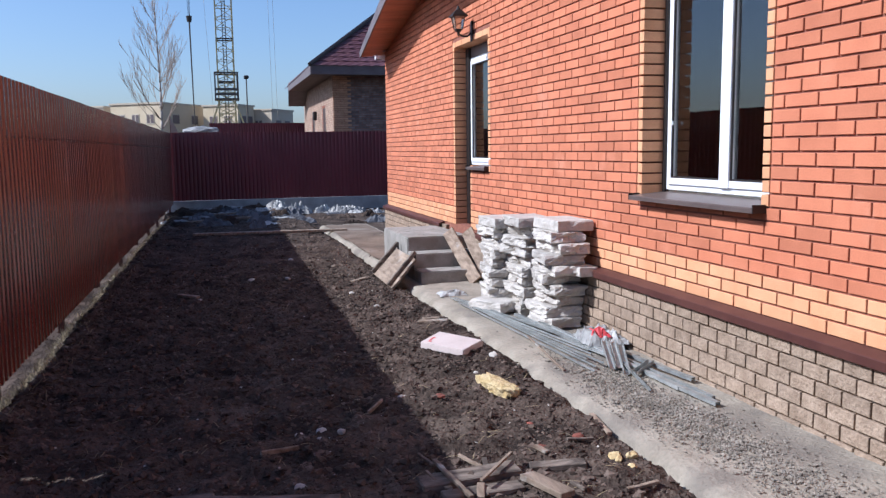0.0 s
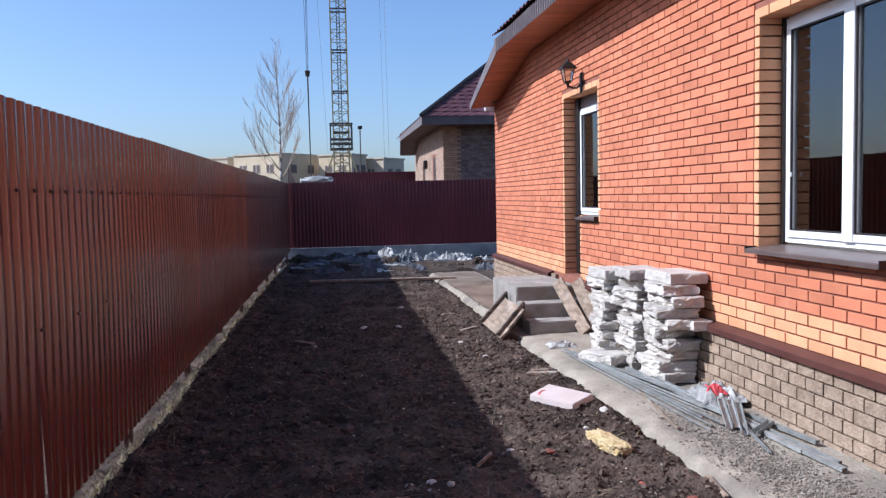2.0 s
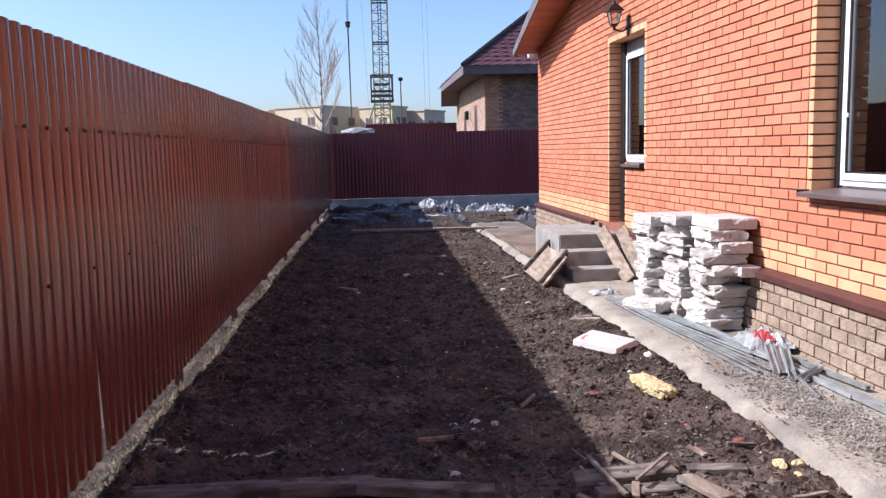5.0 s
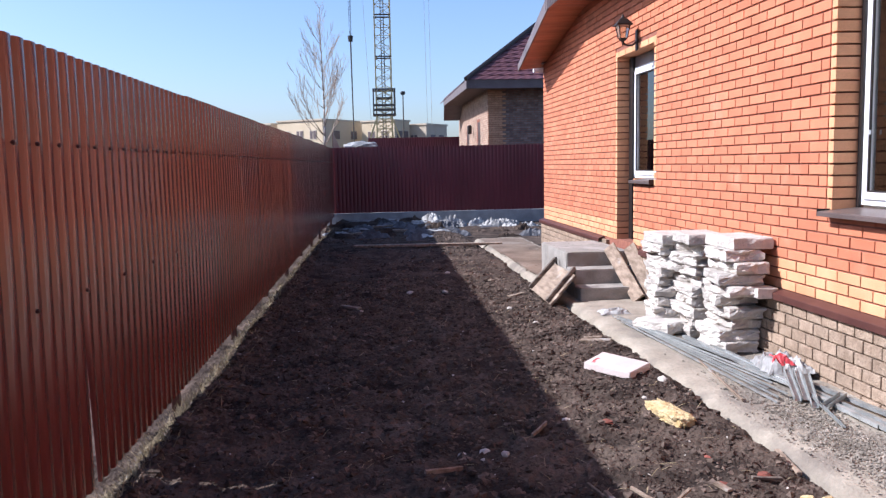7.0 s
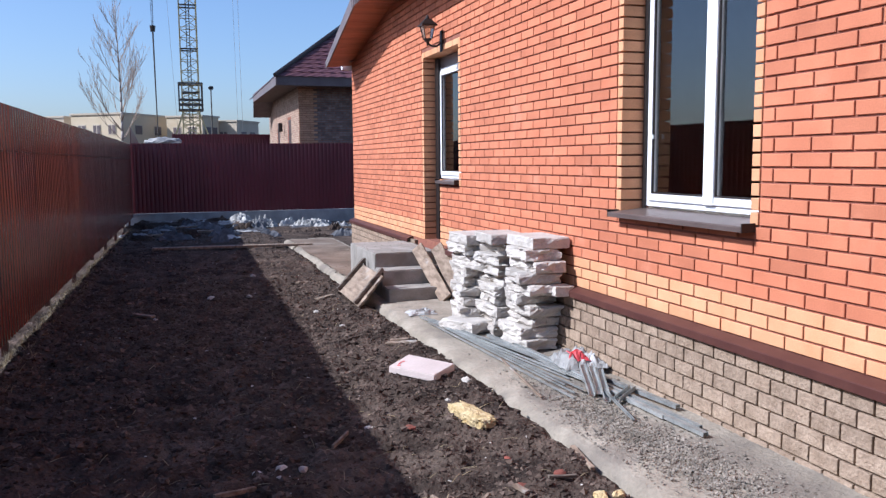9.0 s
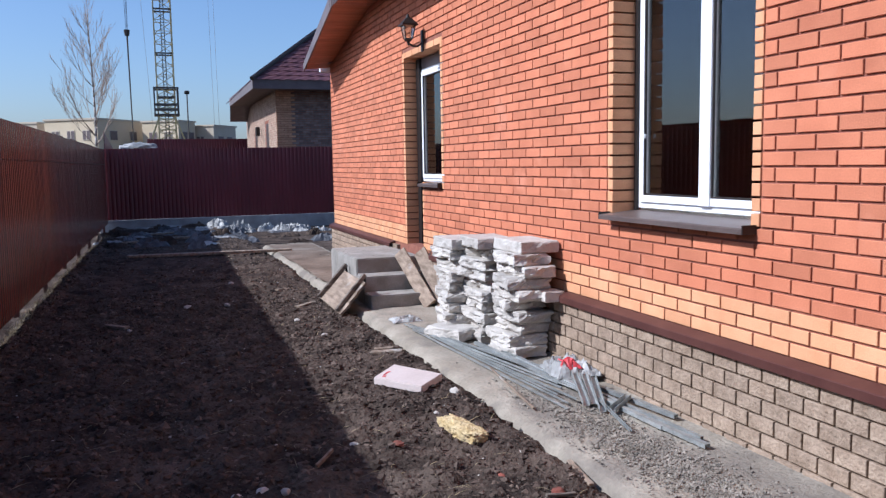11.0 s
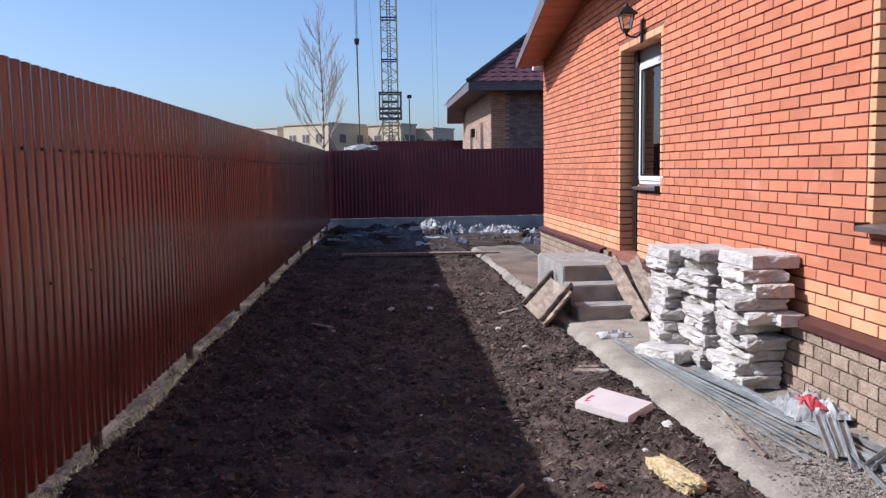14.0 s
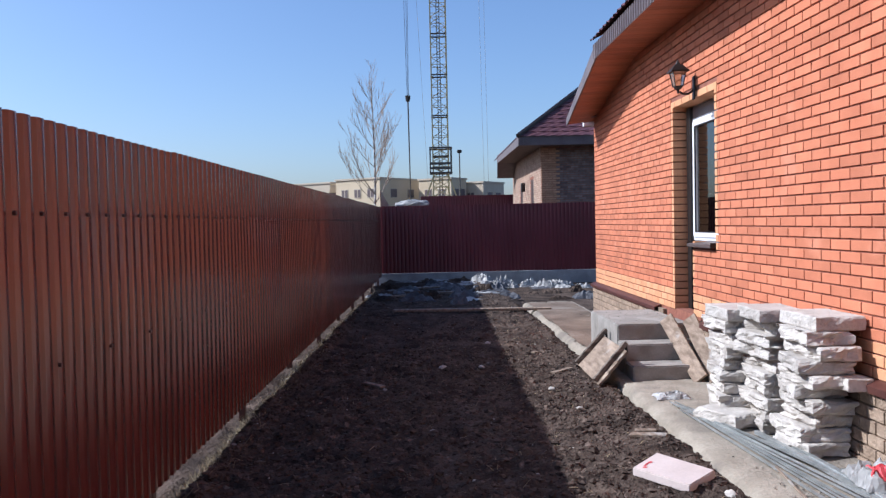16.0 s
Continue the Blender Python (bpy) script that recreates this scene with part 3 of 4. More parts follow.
for i in range(6):
    xx = fence_x(FY) + 0.03 + i * 2.5
    bm = box_bm((xx - 0.03, FY + 0.03, 0.1), (xx + 0.03, FY + 0.09, 2.1), 0.004)
    part("post", bm, M_SCREW, far)
bm = box_bm((fence_x(FY) - 0.01, FY - 0.075, 0.0), (fence_x(FY) + 0.02, FY - 0.045, 2.12), 0.004)
part("corner_strip", bm, M_FASCIA, far, "grey corner strip between the two fences")


# ---- stacks of rough white blocks on the apron ----
def rough_slab(w, l, h, seed, rag=0.03):
    """A flat block with broken, ragged sides and chipped upper edges."""
    r = random.Random(seed)
    bm = bmesh.new()
    o = Vector((seed * 1.37, seed * 0.61, 0))
    pts = []
    n = 9
    for (x0, y0), (x1, y1) in (((-w / 2, -l / 2), (w / 2, -l / 2)), ((w / 2, -l / 2), (w / 2, l / 2)), ((w / 2, l / 2), (-w / 2, l / 2)), ((-w / 2, l / 2), (-w / 2, -l / 2))):
        for i in range(n):
            t = i / n
            pts.append(Vector((x0 + (x1 - x0) * t, y0 + (y1 - y0) * t, 0)))
    rings = []
    for zz in (0.0, 0.10, 0.30, 0.52, 0.74, 0.90, 1.0):
        ring = []
        for p in pts:
            q = Vector((p.x * 9, p.y * 9, zz * 2.2)) + o
            bite = max(0.0, noise.noise(q * 0.55) - 0.05) * 1.5 + 0.35 * noise.noise(q) + 0.18 * noise.noise(q * 2.7)
            inset = rag * bite + (0.006 if zz in (0.0, 1.0) else 0.0)
            k = 1 - inset / max(0.1, p.length)
            ring.append(bm.verts.new((p.x * k, p.y * k, zz * h + (r.uniform(-1, 1) * 0.005 if 0 < zz < 1 else 0))))
        rings.append(ring)
    m = len(pts)
    for a, b in zip(rings, rings[1:]):
        for i in range(m):
            bm.faces.new((a[i], a[(i + 1) % m], b[(i + 1) % m], b[i]))
    bm.faces.new(rings[0][::-1])
    bm.faces.new(rings[-1])
    return bm


rs = random.Random(21)
for cx, cy, count, top, gname in ((-0.36, -2.66, 9, 0.90, "first"), (-0.25, -3.14, 10, 0.94, "second"), (-0.225, -3.70, 10, 0.96, "third")):
    zz, h0 = 0.047, (top - 0.047) / count
    for i in range(count):
        h = h0 * (1.0 if i in (0, count - 1) else rs.uniform(0.93, 1.0))
        big = i == count - 1
        w, l = (0.32, 0.50) if big else (rs.uniform(0.25, 0.35), rs.uniform(0.40, 0.54))
        ob = part("white_block", rough_slab(w, l, h0 - 0.003, 100 + i + int(cy * 50), 0.022 if big else 0.075), M_WHITE)
        dx = 0.04 if (cy < -3.5 and i > 8) else rs.uniform(-0.03, 0.03)
        ob.matrix_basis = Matrix.Translation((cx + dx, cy + rs.uniform(-0.045, 0.045) - (0.06 if cy < -3.5 and i > 4 else 0), zz)) @ Matrix.Rotation(radians(rs.uniform(-9, 9)), 4, 'Z')
        tagged(ob, "rough broken white block in a stack on the concrete apron", "block", "stacks of white blocks")
        zz += h0
ob = part("white_block", rough_slab(0.17, 0.16, 0.08, 977, 0.03), M_WHITE)
ob.location = (-0.11, -4.02, 0.047 + (0.96 - 0.047) / 10 * 5)
tagged(ob, "small white block fragment jutting from the stack", "block", "stacks of white blocks")
ob = part("white_block", rough_slab(0.30, 0.42, 0.10, 78, 0.06), M_WHITE)
ob.matrix_basis = pose(-0.53, -2.62, 0.045, 0, 0, 24)
ob.location = (-0.50, -2.95, 0.045)
tagged(ob, "ragged white block at the foot of the stacks", "block", "stacks of white blocks")


# ---- boards by the steps ----
def board(name, label, size, m, material=None, parent=None):
    bm = box_bm((-size[0] / 2, -size[1] / 2, -size[2] / 2), (size[0] / 2, size[1] / 2, size[2] / 2))
    bmesh.ops.subdivide_edges(bm, edges=[e for e in bm.edges if e.calc_length() > max(size) * 0.9], cuts=5)
    bmesh.ops.bevel(bm, geom=[e for e in bm.edges if e.calc_face_angle(0) > 1], offset=min(size) * 0.12, segments=1, affect='EDGES')
    s = sum(size) * 31
    for v in bm.verts:
        v.co += noise.noise_vector(v.co * 9 + Vector((s, 0, 0))) * 0.004
    ob = part(name, bm, material or M_WOOD, parent)
    ob.matrix_basis = m
    if parent is None:
        tagged(ob, label, "board")
    return ob


def between(a, b, up=(0, 0, 1)):
    """A pose in the middle of two points, its y axis along them."""
    a, b = Vector(a), Vector(b)
    y = (b - a).normalized()
    x = y.cross(Vector(up)).normalized()
    zc = x.cross(y)
    m = Matrix((x, y, zc)).transposed().to_4x4()
    m.translation = (a + b) / 2
    return m


board("leaning_plank", "weathered plank leaning on the concrete steps", (0.15, 0.92, 0.03), between((-0.30, -0.66, 0.56), (-0.20, -1.42, 0.065), (-0.7, -0.35, 0.5)))
board("leaning_plank", "weathered plank leaning behind another by the steps", (0.15, 0.86, 0.03), between((-0.10, -0.78, 0.58), (-0.07, -1.5, 0.07), (-0.7, -0.35, 0.5)))

tray = thing("wooden_shutter_panel", "weathered wooden formwork panel with two metal grips leaning on the steps", "panel")
PA, PB_, PC, PD = Vector((-1.15, -0.22, 0.03)), Vector((-1.15, -1.37, 0.02)), Vector((-0.85, -1.22, 0.31)), Vector((-0.86, -0.18, 0.33))
u = (PB_ - PA).normalized()
for i in range(3):
    t0, t1 = i / 3, (i + 1) / 3
    a = (PA.lerp(PD, (t0 + t1) / 2))
    b = (PB_.lerp(PC, (t0 + t1) / 2))
    n = (PD - PA).cross(PB_ - PA).normalized()
    if n.x > 0:
        n = -n
    board("plank", "", (0.145, (b - a).length, 0.025), between(a, b, n), parent=tray)
for k in (0.10, 0.92):
    a, b = PA.lerp(PB_, k) - u * 0.02, PD.lerp(PC, k)
    top = b + (b - a).normalized() * 0.07
    bat = board("batten", "", (0.045, (top - a).length, 0.045), between(a + n * 0.04, top + n * 0.04, n), M_MUD, parent=tray)
    tagged(bat, "dark muddy wooden batten")
    bm = bmesh.new()
    rod(bm, top + n * 0.05, top + n * 0.05 + Vector((0.01, 0, -0.12)), 0.014, 0.014, 6)
    part("grip", bm, M_BLACK, tray, "dark bent metal grip")


# ---- galvanised profiles lying on the apron ----
def channel(length, w=0.045, h=0.026, t=0.0025):
    """An open U channel along y."""
    bm = bmesh.new()
    pr = [(-w / 2, h), (-w / 2, 0), (w / 2, 0), (w / 2, h), (w / 2 - t, h), (w / 2 - t, t), (-w / 2 + t, t), (-w / 2 + t, h)]
    r0 = [bm.verts.new((x, 0, zz)) for x, zz in pr]
    r1 = [bm.verts.new((x, length, zz)) for x, zz in pr]
    for i in range(8):
        k = (i + 1) % 8
        bm.faces.new((r0[i], r0[k], r1[k], r1[i]))
    for r in (r0, r1):
        for q in ((0, 1, 6, 7), (1, 2, 5, 6), (2, 3, 4, 5)):
            bm.faces.new([r[i] for i in q])
    return bm


def lay_profile(name, label, a, b, w, h, group, flip=False):
    """A channel from a to b, lying with its open side up or down."""
    a, b = Vector(a), Vector(b)
    ob = part(name, channel((b - a).length, w, h), M_ZINC)
    mm = between(a, b)
    mm.translation = a
    if flip:
        mm = mm @ Matrix.Translation((0, 0, h)) @ Matrix.Rotation(math.pi, 4, 'Y')
    ob.matrix_basis = mm
    return tagged(ob, label, "profile", group)


# a fan of thin strips gathered near the steps, spreading towards the gravel
rz = random.Random(5)
for i in range(11):
    k = i / 10
    j = (i * 4 % 11) / 10
    a = (-0.755 + 0.06 * j + rz.uniform(-0.012, 0.012), -2.22 - rz.uniform(0, 0.45), 0.052 + (i % 3) * 0.007)
    b = (-0.62 + 0.46 * k + rz.uniform(-0.02, 0.02), -4.95 - rz.uniform(-0.25, 0.30), 0.053 + (i % 4) * 0.006)
    lay_profile("steel_profile", "thin galvanised steel profile lying on the concrete apron", a, b, rz.choice((0.010, 0.013, 0.018)), 0.010, "bundle of steel profiles", i % 2 == 0)
for a, b, w in (((-0.46, -3.35, 0.060), (-0.263, -6.09, 0.052), 0.036), ((-0.40, -3.5, 0.064), (-0.215, -5.98, 0.052), 0.022), ((-0.33, -4.3, 0.075), (-0.127, -5.63, 0.060), 0.034), ((-0.38, -4.0, 0.07), (-0.30, -5.75, 0.052), 0.028)):
    lay_profile("steel_profile", "wide galvanised channel lying on the concrete apron", a, b, w, 0.024, "bundle of steel profiles", True)
for a, b in (((-0.318, -4.766, 0.135), (-0.475, -5.205, 0.055)), ((-0.272, -4.81, 0.135), (-0.415, -5.19, 0.055)), ((-0.235, -4.86, 0.125), (-0.445, -5.35, 0.055)), ((-0.205, -5.248, 0.085), (-0.405, -5.385, 0.06))):
    lay_profile("steel_offcut", "short galvanised offcut propped on the profiles", a, b, 0.042, 0.03, "steel offcuts")
lay_profile("steel_offcut", "narrow pale steel strip sticking out of the bundle", (-0.38, -5.16, 0.085), (-0.485, -5.714, 0.052), 0.018, 0.012, "steel offcuts")
board("thin_batten", "thin dark wooden stick lying across the apron", (0.014, 1.0, 0.012), between((-0.66, -4.134, 0.062), (-0.795, -5.123, 0.056)))


# ---- crumpled sheets and bags ----
def crumple(w, l, h, seed, n=14):
    """A crumpled sheet: folds of a thin skin."""
    verts, faces = [], []
    o = Vector((seed * 7.3, seed * 3.1, 0))
    for j in range(n + 1):
        for i in range(n + 1):
            u, v = i / n - 0.5, j / n - 0.5
            q = noise.noise_vector(Vector((u * 3, v * 3, 0)) + o) * 0.12 + noise.noise_vector(Vector((u * 8, v * 8, 0)) + o) * 0.05
            rim = max(0.0, 1 - (2 * max(abs(u), abs(v))) ** 4)
            zz = h * rim * (0.35 + 0.9 * abs(noise.noise(Vector((u * 4, v * 4, 3)) + o)) + 0.5 * abs(noise.noise(Vector((u * 11, v * 11, 5)) + o)))
            verts.append(((u + q.x) * w, (v + q.y) * l, zz))
    for j in range(n):
        for i in range(n):
            a = j * (n + 1) + i
            faces.append((a, a + 1, a + n + 2, a + n + 1))
    return verts, faces


v, f = crumple(0.34, 0.36, 0.12, 3, 20)
bag = new("plastic_bag", mesh_of("plastic_bag", v, f, M_PLASTIC))
bag.location = (-0.22, -4.52, 0.085)
tagged(bag, "crumpled white plastic bag with red print on the steel profiles", "bag")
v, f = crumple(0.17, 0.16, 0.07, 5, 12)
ob = new("red_print", mesh_of("red_print", v, f, M_REDPAINT))
ob.parent = bag
ob.location = (-0.05, -0.05, 0.05)
v, f = crumple(0.30, 0.22, 0.06, 8)
ob = new("plastic_film", mesh_of("plastic_film", v, f, M_PLASTIC))
ob.location = (-0.66, -2.02, 0.042)
tagged(ob, "crumpled pale plastic film on the apron", "plastic film")
rp = random.Random(77)
for i in range(44):
    x, y = (rp.uniform(-1.3, 1.6), rp.gauss(13.9, 0.55)) if i < 28 else (rp.uniform(-3.9, -1.4), rp.uniform(7.5, 14.8))
    y = min(y, 14.95)
    w = rp.uniform(0.25, 0.6) if i < 28 else rp.uniform(0.4, 0.9)
    v, f = crumple(w, rp.uniform(0.2, 0.5), rp.uniform(0.08, 0.30) if i < 28 else rp.uniform(0.04, 0.10), i + 20)
    ob = new("plastic_sheet", mesh_of("plastic_sheet", v, f, M_PLASTIC))
    ob.location = (x, y, ground_z(x, y) - 0.02)
    ob.rotation_euler = (0, 0, rp.uniform(-0.8, 0.8))
    tagged(ob, "crumpled dirty white plastic sheeting on the earth by the far fence", "plastic sheet", "plastic sheeting")
for i in range(34):
    x, y = (rp.uniform(-3.9, -1.3), rp.uniform(7.0, 14.8)) if i < 20 else (rp.uniform(-1.4, 1.2), rp.uniform(9.5, 14.6))
    v, f = crumple(rp.uniform(0.3, 0.8), rp.uniform(0.3, 0.6), rp.uniform(0.08, 0.24), i + 60)
    ob = new("crumpled_tarp", mesh_of("crumpled_tarp", v, f, M_TRASH if i % 3 else M_SOIL))
    ob.location = (x, y, ground_z(x, y) - 0.02)
    tagged(ob, "dark crumpled tarpaulin scrap on the earth", "tarp", "debris by the far fence")
board("long_plank", "long grey weathered plank lying across the yard", (0.15, 2.8, 0.045), between((-3.40, 5.42, 0.05), (-0.60, 5.10, 0.06)))
for a, b in (((-3.6, 9.0, -0.02), (-2.9, 9.2, -0.0)), ((-3.1, 11.6, -0.06), (-1.9, 12.0, -0.05)), ((-2.6, 10.2, -0.05), (-2.0, 9.9, -0.03))):
    board("scrap_board", "short grey scrap board on the earth", (0.14, (Vector(a) - Vector(b)).length, 0.04), between(a, b))

# ---- boards and rubbish near the start of the walk ----
def gz(x, y):
    return ground_z(x, y)


for a, b, w, h in (((-2.17, -6.57, 0.012), (-1.68, -6.54, 0.022), 0.13, 0.05), ((-2.10, -6.72, 0.012), (-1.72, -6.70, 0.008), 0.09, 0.03), ((-1.60, -6.50, 0.005), (-1.33, -6.56, 0.014), 0.075, 0.035), ((-4.32, -6.47, 0.02), (-3.08, -6.47, 0.012), 0.12, 0.06), ((-3.16, -6.52, 0.03), (-2.55, -6.66, 0.02), 0.10, 0.05)):
    board("old_board", "broken muddy board half sunk in the earth", (w, (Vector(a) - Vector(b)).length, h), between(a, b), M_MUD)
board("broken_plank", "short pale broken plank on the mud", (0.085, 0.28, 0.03), between((-1.68, -6.66, 0.04), (-1.59, -6.93, 0.045)), M_WOOD)
board("thin_stick", "thin grey stick leaning on a broken board", (0.022, 0.50, 0.018), between((-2.05, -6.38, 0.05), (-2.02, -6.88, 0.07)))
board("thin_stick", "thin pale stick lying on the mud", (0.016, 0.36, 0.012), between((-1.92, -6.72, 0.07), (-1.68, -6.46, 0.075)))
stubs = random.Random(31)
for i in range(16):
    x, y, t = stubs.uniform(-2.3, -1.2), stubs.uniform(-6.95, -6.3), stubs.uniform(0, 3.1)
    ln = stubs.uniform(0.06, 0.17)
    dx, dy = math.cos(t) * ln / 2, math.sin(t) * ln / 2
    board("wood_splinter", "small pale wood splinter on the mud", (stubs.uniform(0.012, 0.04), ln, 0.014), between((x - dx, y - dy, ground_z(x, y) + 0.012), (x + dx, y + dy, ground_z(x, y) + 0.022)), M_WOOD if i % 2 else M_MUD)

# pinkish board with red print
pk = thing("pink_block", "flat pinkish white block with faint red print on the earth", "block")
corner = [Vector((-1.535, -4.10, 0)), Vector((-1.30, -3.80, 0)), Vector((-1.06, -4.20, 0)), Vector((-1.30, -4.46, 0))]
bm = bmesh.new()
lo = [bm.verts.new((c.x, c.y, 0.025)) for c in corner]
hi = [bm.verts.new((c.x, c.y, 0.078)) for c in corner]
bm.faces.new(lo)
bm.faces.new(hi[::-1])
for i in range(4):
    bm.faces.new((lo[i], hi[i], hi[(i + 1) % 4], lo[(i + 1) % 4]))
bmesh.ops.bevel(bm, geom=bm.edges[:], offset=0.006, segments=2, affect='EDGES')
part("slab", bm, M_PINK, pk)
for i, (x, y, w, l) in enumerate(((-1.44, -4.06, 0.05, 0.012), (-1.425, -4.035, 0.06, 0.012), (-1.40, -4.01, 0.03, 0.02), (-1.46, -4.11, 0.025, 0.025))):
    bm = box_bm((-w / 2, -l / 2, 0), (w / 2, l / 2, 0.0015))
    ob = part("print_bar", bm, M_REDPAINT, pk, "faint red printed mark")
    ob.matrix_basis = pose(x, y, 0.0785, 0, 0, 52)

# yellow foam lump
bm = bmesh.new()
bmesh.ops.create_icosphere(bm, subdivisions=4, radius=1.0)
for v in bm.verts:
    d = v.co.normalized()
    d = Vector([math.copysign(abs(c) ** 0.62, c) for c in d])
    q = Vector((d.x * 0.066, d.y * 0.190, d.z * 0.045))
    q *= 1 + 0.20 * noise.noise(q * 20) + 0.16 * noise.noise(q * 70) + 0.08 * noise.noise(q * 140)
    v.co = q
ob = part("foam_lump", bm, M_FOAM, None, "", True)
ob.matrix_basis = pose(-1.337, -5.32, 0.05, 4, 0, 16)
tagged(ob, "lump of hardened yellow mounting foam on the earth", "foam")


def stone(name, label, category, x, y, s, material, seed, flat=0.6, group="", z=None):
    bm = bmesh.new()
    bmesh.ops.create_icosphere(bm, subdivisions=2, radius=1.0)
    for v in bm.verts:
        d = v.co.copy()
        k = 1 + 0.35 * noise.noise(d * 1.3 + Vector((seed * 3.7, 0, 0))) + 0.12 * noise.noise(d * 4 + Vector((seed, 0, 0)))
        v.co = Vector((d.x * k, d.y * k * 0.8, max(d.z * k, -0.5) * flat)) * s
    ob = part(name, bm, material)
    ob.location = (x, y, (gz(x, y) if z is None else z) + s * flat * 0.25)
    ob.rotation_euler = (0, 0, seed * 1.7)
    return tagged(ob, label, category, group)


stone("white_chunk", "small white block chunk beside the apron edge", "chunk", -1.075, -4.50, 0.045, M_WHITE, 3, 0.8)
for i, (x, y, s) in enumerate(((-2.50, -5.62, 0.040), (-2.62, -5.60, 0.028), (-2.40, -5.70, 0.03), (-2.52, -5.72, 0.02), (-1.93, -5.16, 0.035), (-2.62, -0.2, 0.05), (-2.2, -0.25, 0.04), (-2.75, -2.7, 0.03), (-1.6, -1.3, 0.035), (-1.75, -6.1, 0.02), (-2.1, -3.9, 0.02), (-2.9, -4.6, 0.02), (-2.0, 1.5, 0.04), (-3.2, -1.2, 0.03), (-1.5, -2.2, 0.03), (-2.4, -2.0, 0.022), (-2.7, -6.4, 0.03), (-1.35, -4.9, 0.02))):
    stone("pale_stone", "small pale stone lying on the dark earth", "stone", x, y, s, M_WHITE, i + 10, 0.55, "pale stones")
for i, (x, y, s) in enumerate(((-1.738, -5.39, 0.034), (-1.37, -5.92, 0.036), (-1.438, -6.29, 0.04), (-1.234, -6.27, 0.042), (-1.30, -6.24, 0.022))):
    stone("brick_fragment", "broken red brick fragment on the earth", "brick fragment", x, y, s, M_RUST, i + 40, 0.45, "brick fragments")
for i, (x, y, s) in enumerate(((-1.15, -6.52, 0.045), (-1.07, -6.55, 0.033), (-1.13, -6.66, 0.028))):
    stone("foam_crumb", "small yellow foam crumb on the earth", "foam", x, y, s, M_FOAM, i + 60, 0.6, "foam crumbs")
for i, (a, b, w) in enumerate((((-1.32, -3.18), (-1.08, -3.30), 0.08), ((-1.25, -3.05), (-1.10, -3.10), 0.06), ((-0.955, -5.86), (-0.985, -6.15), 0.03), ((-3.42, -0.9), (-3.22, -1.2), 0.06), ((-1.45, -0.4), (-1.2, -0.1), 0.06), ((-1.5, 0.8), (-1.25, 1.0), 0.06), ((-2.85, -5.95), (-2.65, -5.85), 0.02), ((-2.2, -5.45), (-2.08, -5.28), 0.015))):
    board("wood_scrap", "pale splintered wood scrap on the earth", (w, (Vector(a) - Vector(b)).length, 0.022), between((*a, gz(*a) + 0.02), (*b, gz(*b) + 0.02)))


# ---- loose earth, gravel, dry grass ----
def scatter(name, label, count, place, size, material, seed, flat=0.7, kind=0):
    r = random.Random(seed)
    verts, faces = [], []
    octa = [(1, 0, 0), (0, 1, 0), (-1, 0, 0), (0, -1, 0), (0, 0, 1), (0, 0, -1)]
    of = [(0, 1, 4), (1, 2, 4), (2, 3, 4), (3, 0, 4), (1, 0, 5), (2, 1, 5), (3, 2, 5), (0, 3, 5)]
    for _ in range(count):
        x, y, zz = place(r)
        n0 = len(verts)
        if kind == 0:
            s = size * (0.35 + 1.3 * r.random() ** 2.2)
            rot = Euler((r.uniform(0, 6), r.uniform(0, 6), r.uniform(0, 6))).to_matrix()
            for p in octa:
                q = rot @ (Vector(p) * s * r.uniform(0.6, 1.25))
                verts.append((x + q.x, y + q.y, zz + q.z * flat))
            faces += [tuple(n0 + i for i in f) for f in of]
        else:
            a, ln = r.uniform(0, 6.28), size * r.uniform(0.4, 1.5)
            lift = r.uniform(0.0, 0.25) if kind == 1 else r.uniform(0.3, 1.3)
            d = Vector((math.cos(a), math.sin(a), lift)).normalized() * ln
            w = Vector((-math.sin(a), math.cos(a), 0.2)) * (0.0022 if kind == 1 else 0.0027)
            p = Vector((x, y, zz))
            mid = p + d * 0.55 + Vector((0, 0, ln * 0.06))
            verts += [tuple(p - w), tuple(p + w), tuple(mid + w * 0.8), tuple(mid - w * 0.8), tuple(p + d)]
            faces += [(n0, n0 + 1, n0 + 2, n0 + 3), (n0 + 3, n0 + 2, n0 + 4)]
    ob = new(name, mesh_of(name, verts, faces, material))
    return tagged(ob, label, name.replace("_", " "), kind="stuff")


def yard(y0, y1, p=1.0):
    def f(r):
        y = y0 + (y1 - y0) * r.random() ** p
        x = r.uniform(fence_x(y) + 0.1, -0.97)
        return x, y, ground_z(x, y) - 0.002
    return f


def fringe(r):
    y = -9 + 23 * r.random() ** 1.5
    x = fence_x(y) + abs(r.gauss(0.06, 0.10)) - 0.02
    return x, y, ground_z(x, y)


def apron_grit(r):
    y = r.gauss(-6.2, 0.75)
    x = -0.56 - 0.03 * (y + 6.2) + r.gauss(0, 0.12)
    x = min(max(x, apron_edge(y) + 0.02), -0.08)
    return x, y, 0.046


def step_dust(r):
    return r.uniform(-0.8, -0.05), r.uniform(-0.6, 0.7), 0.502


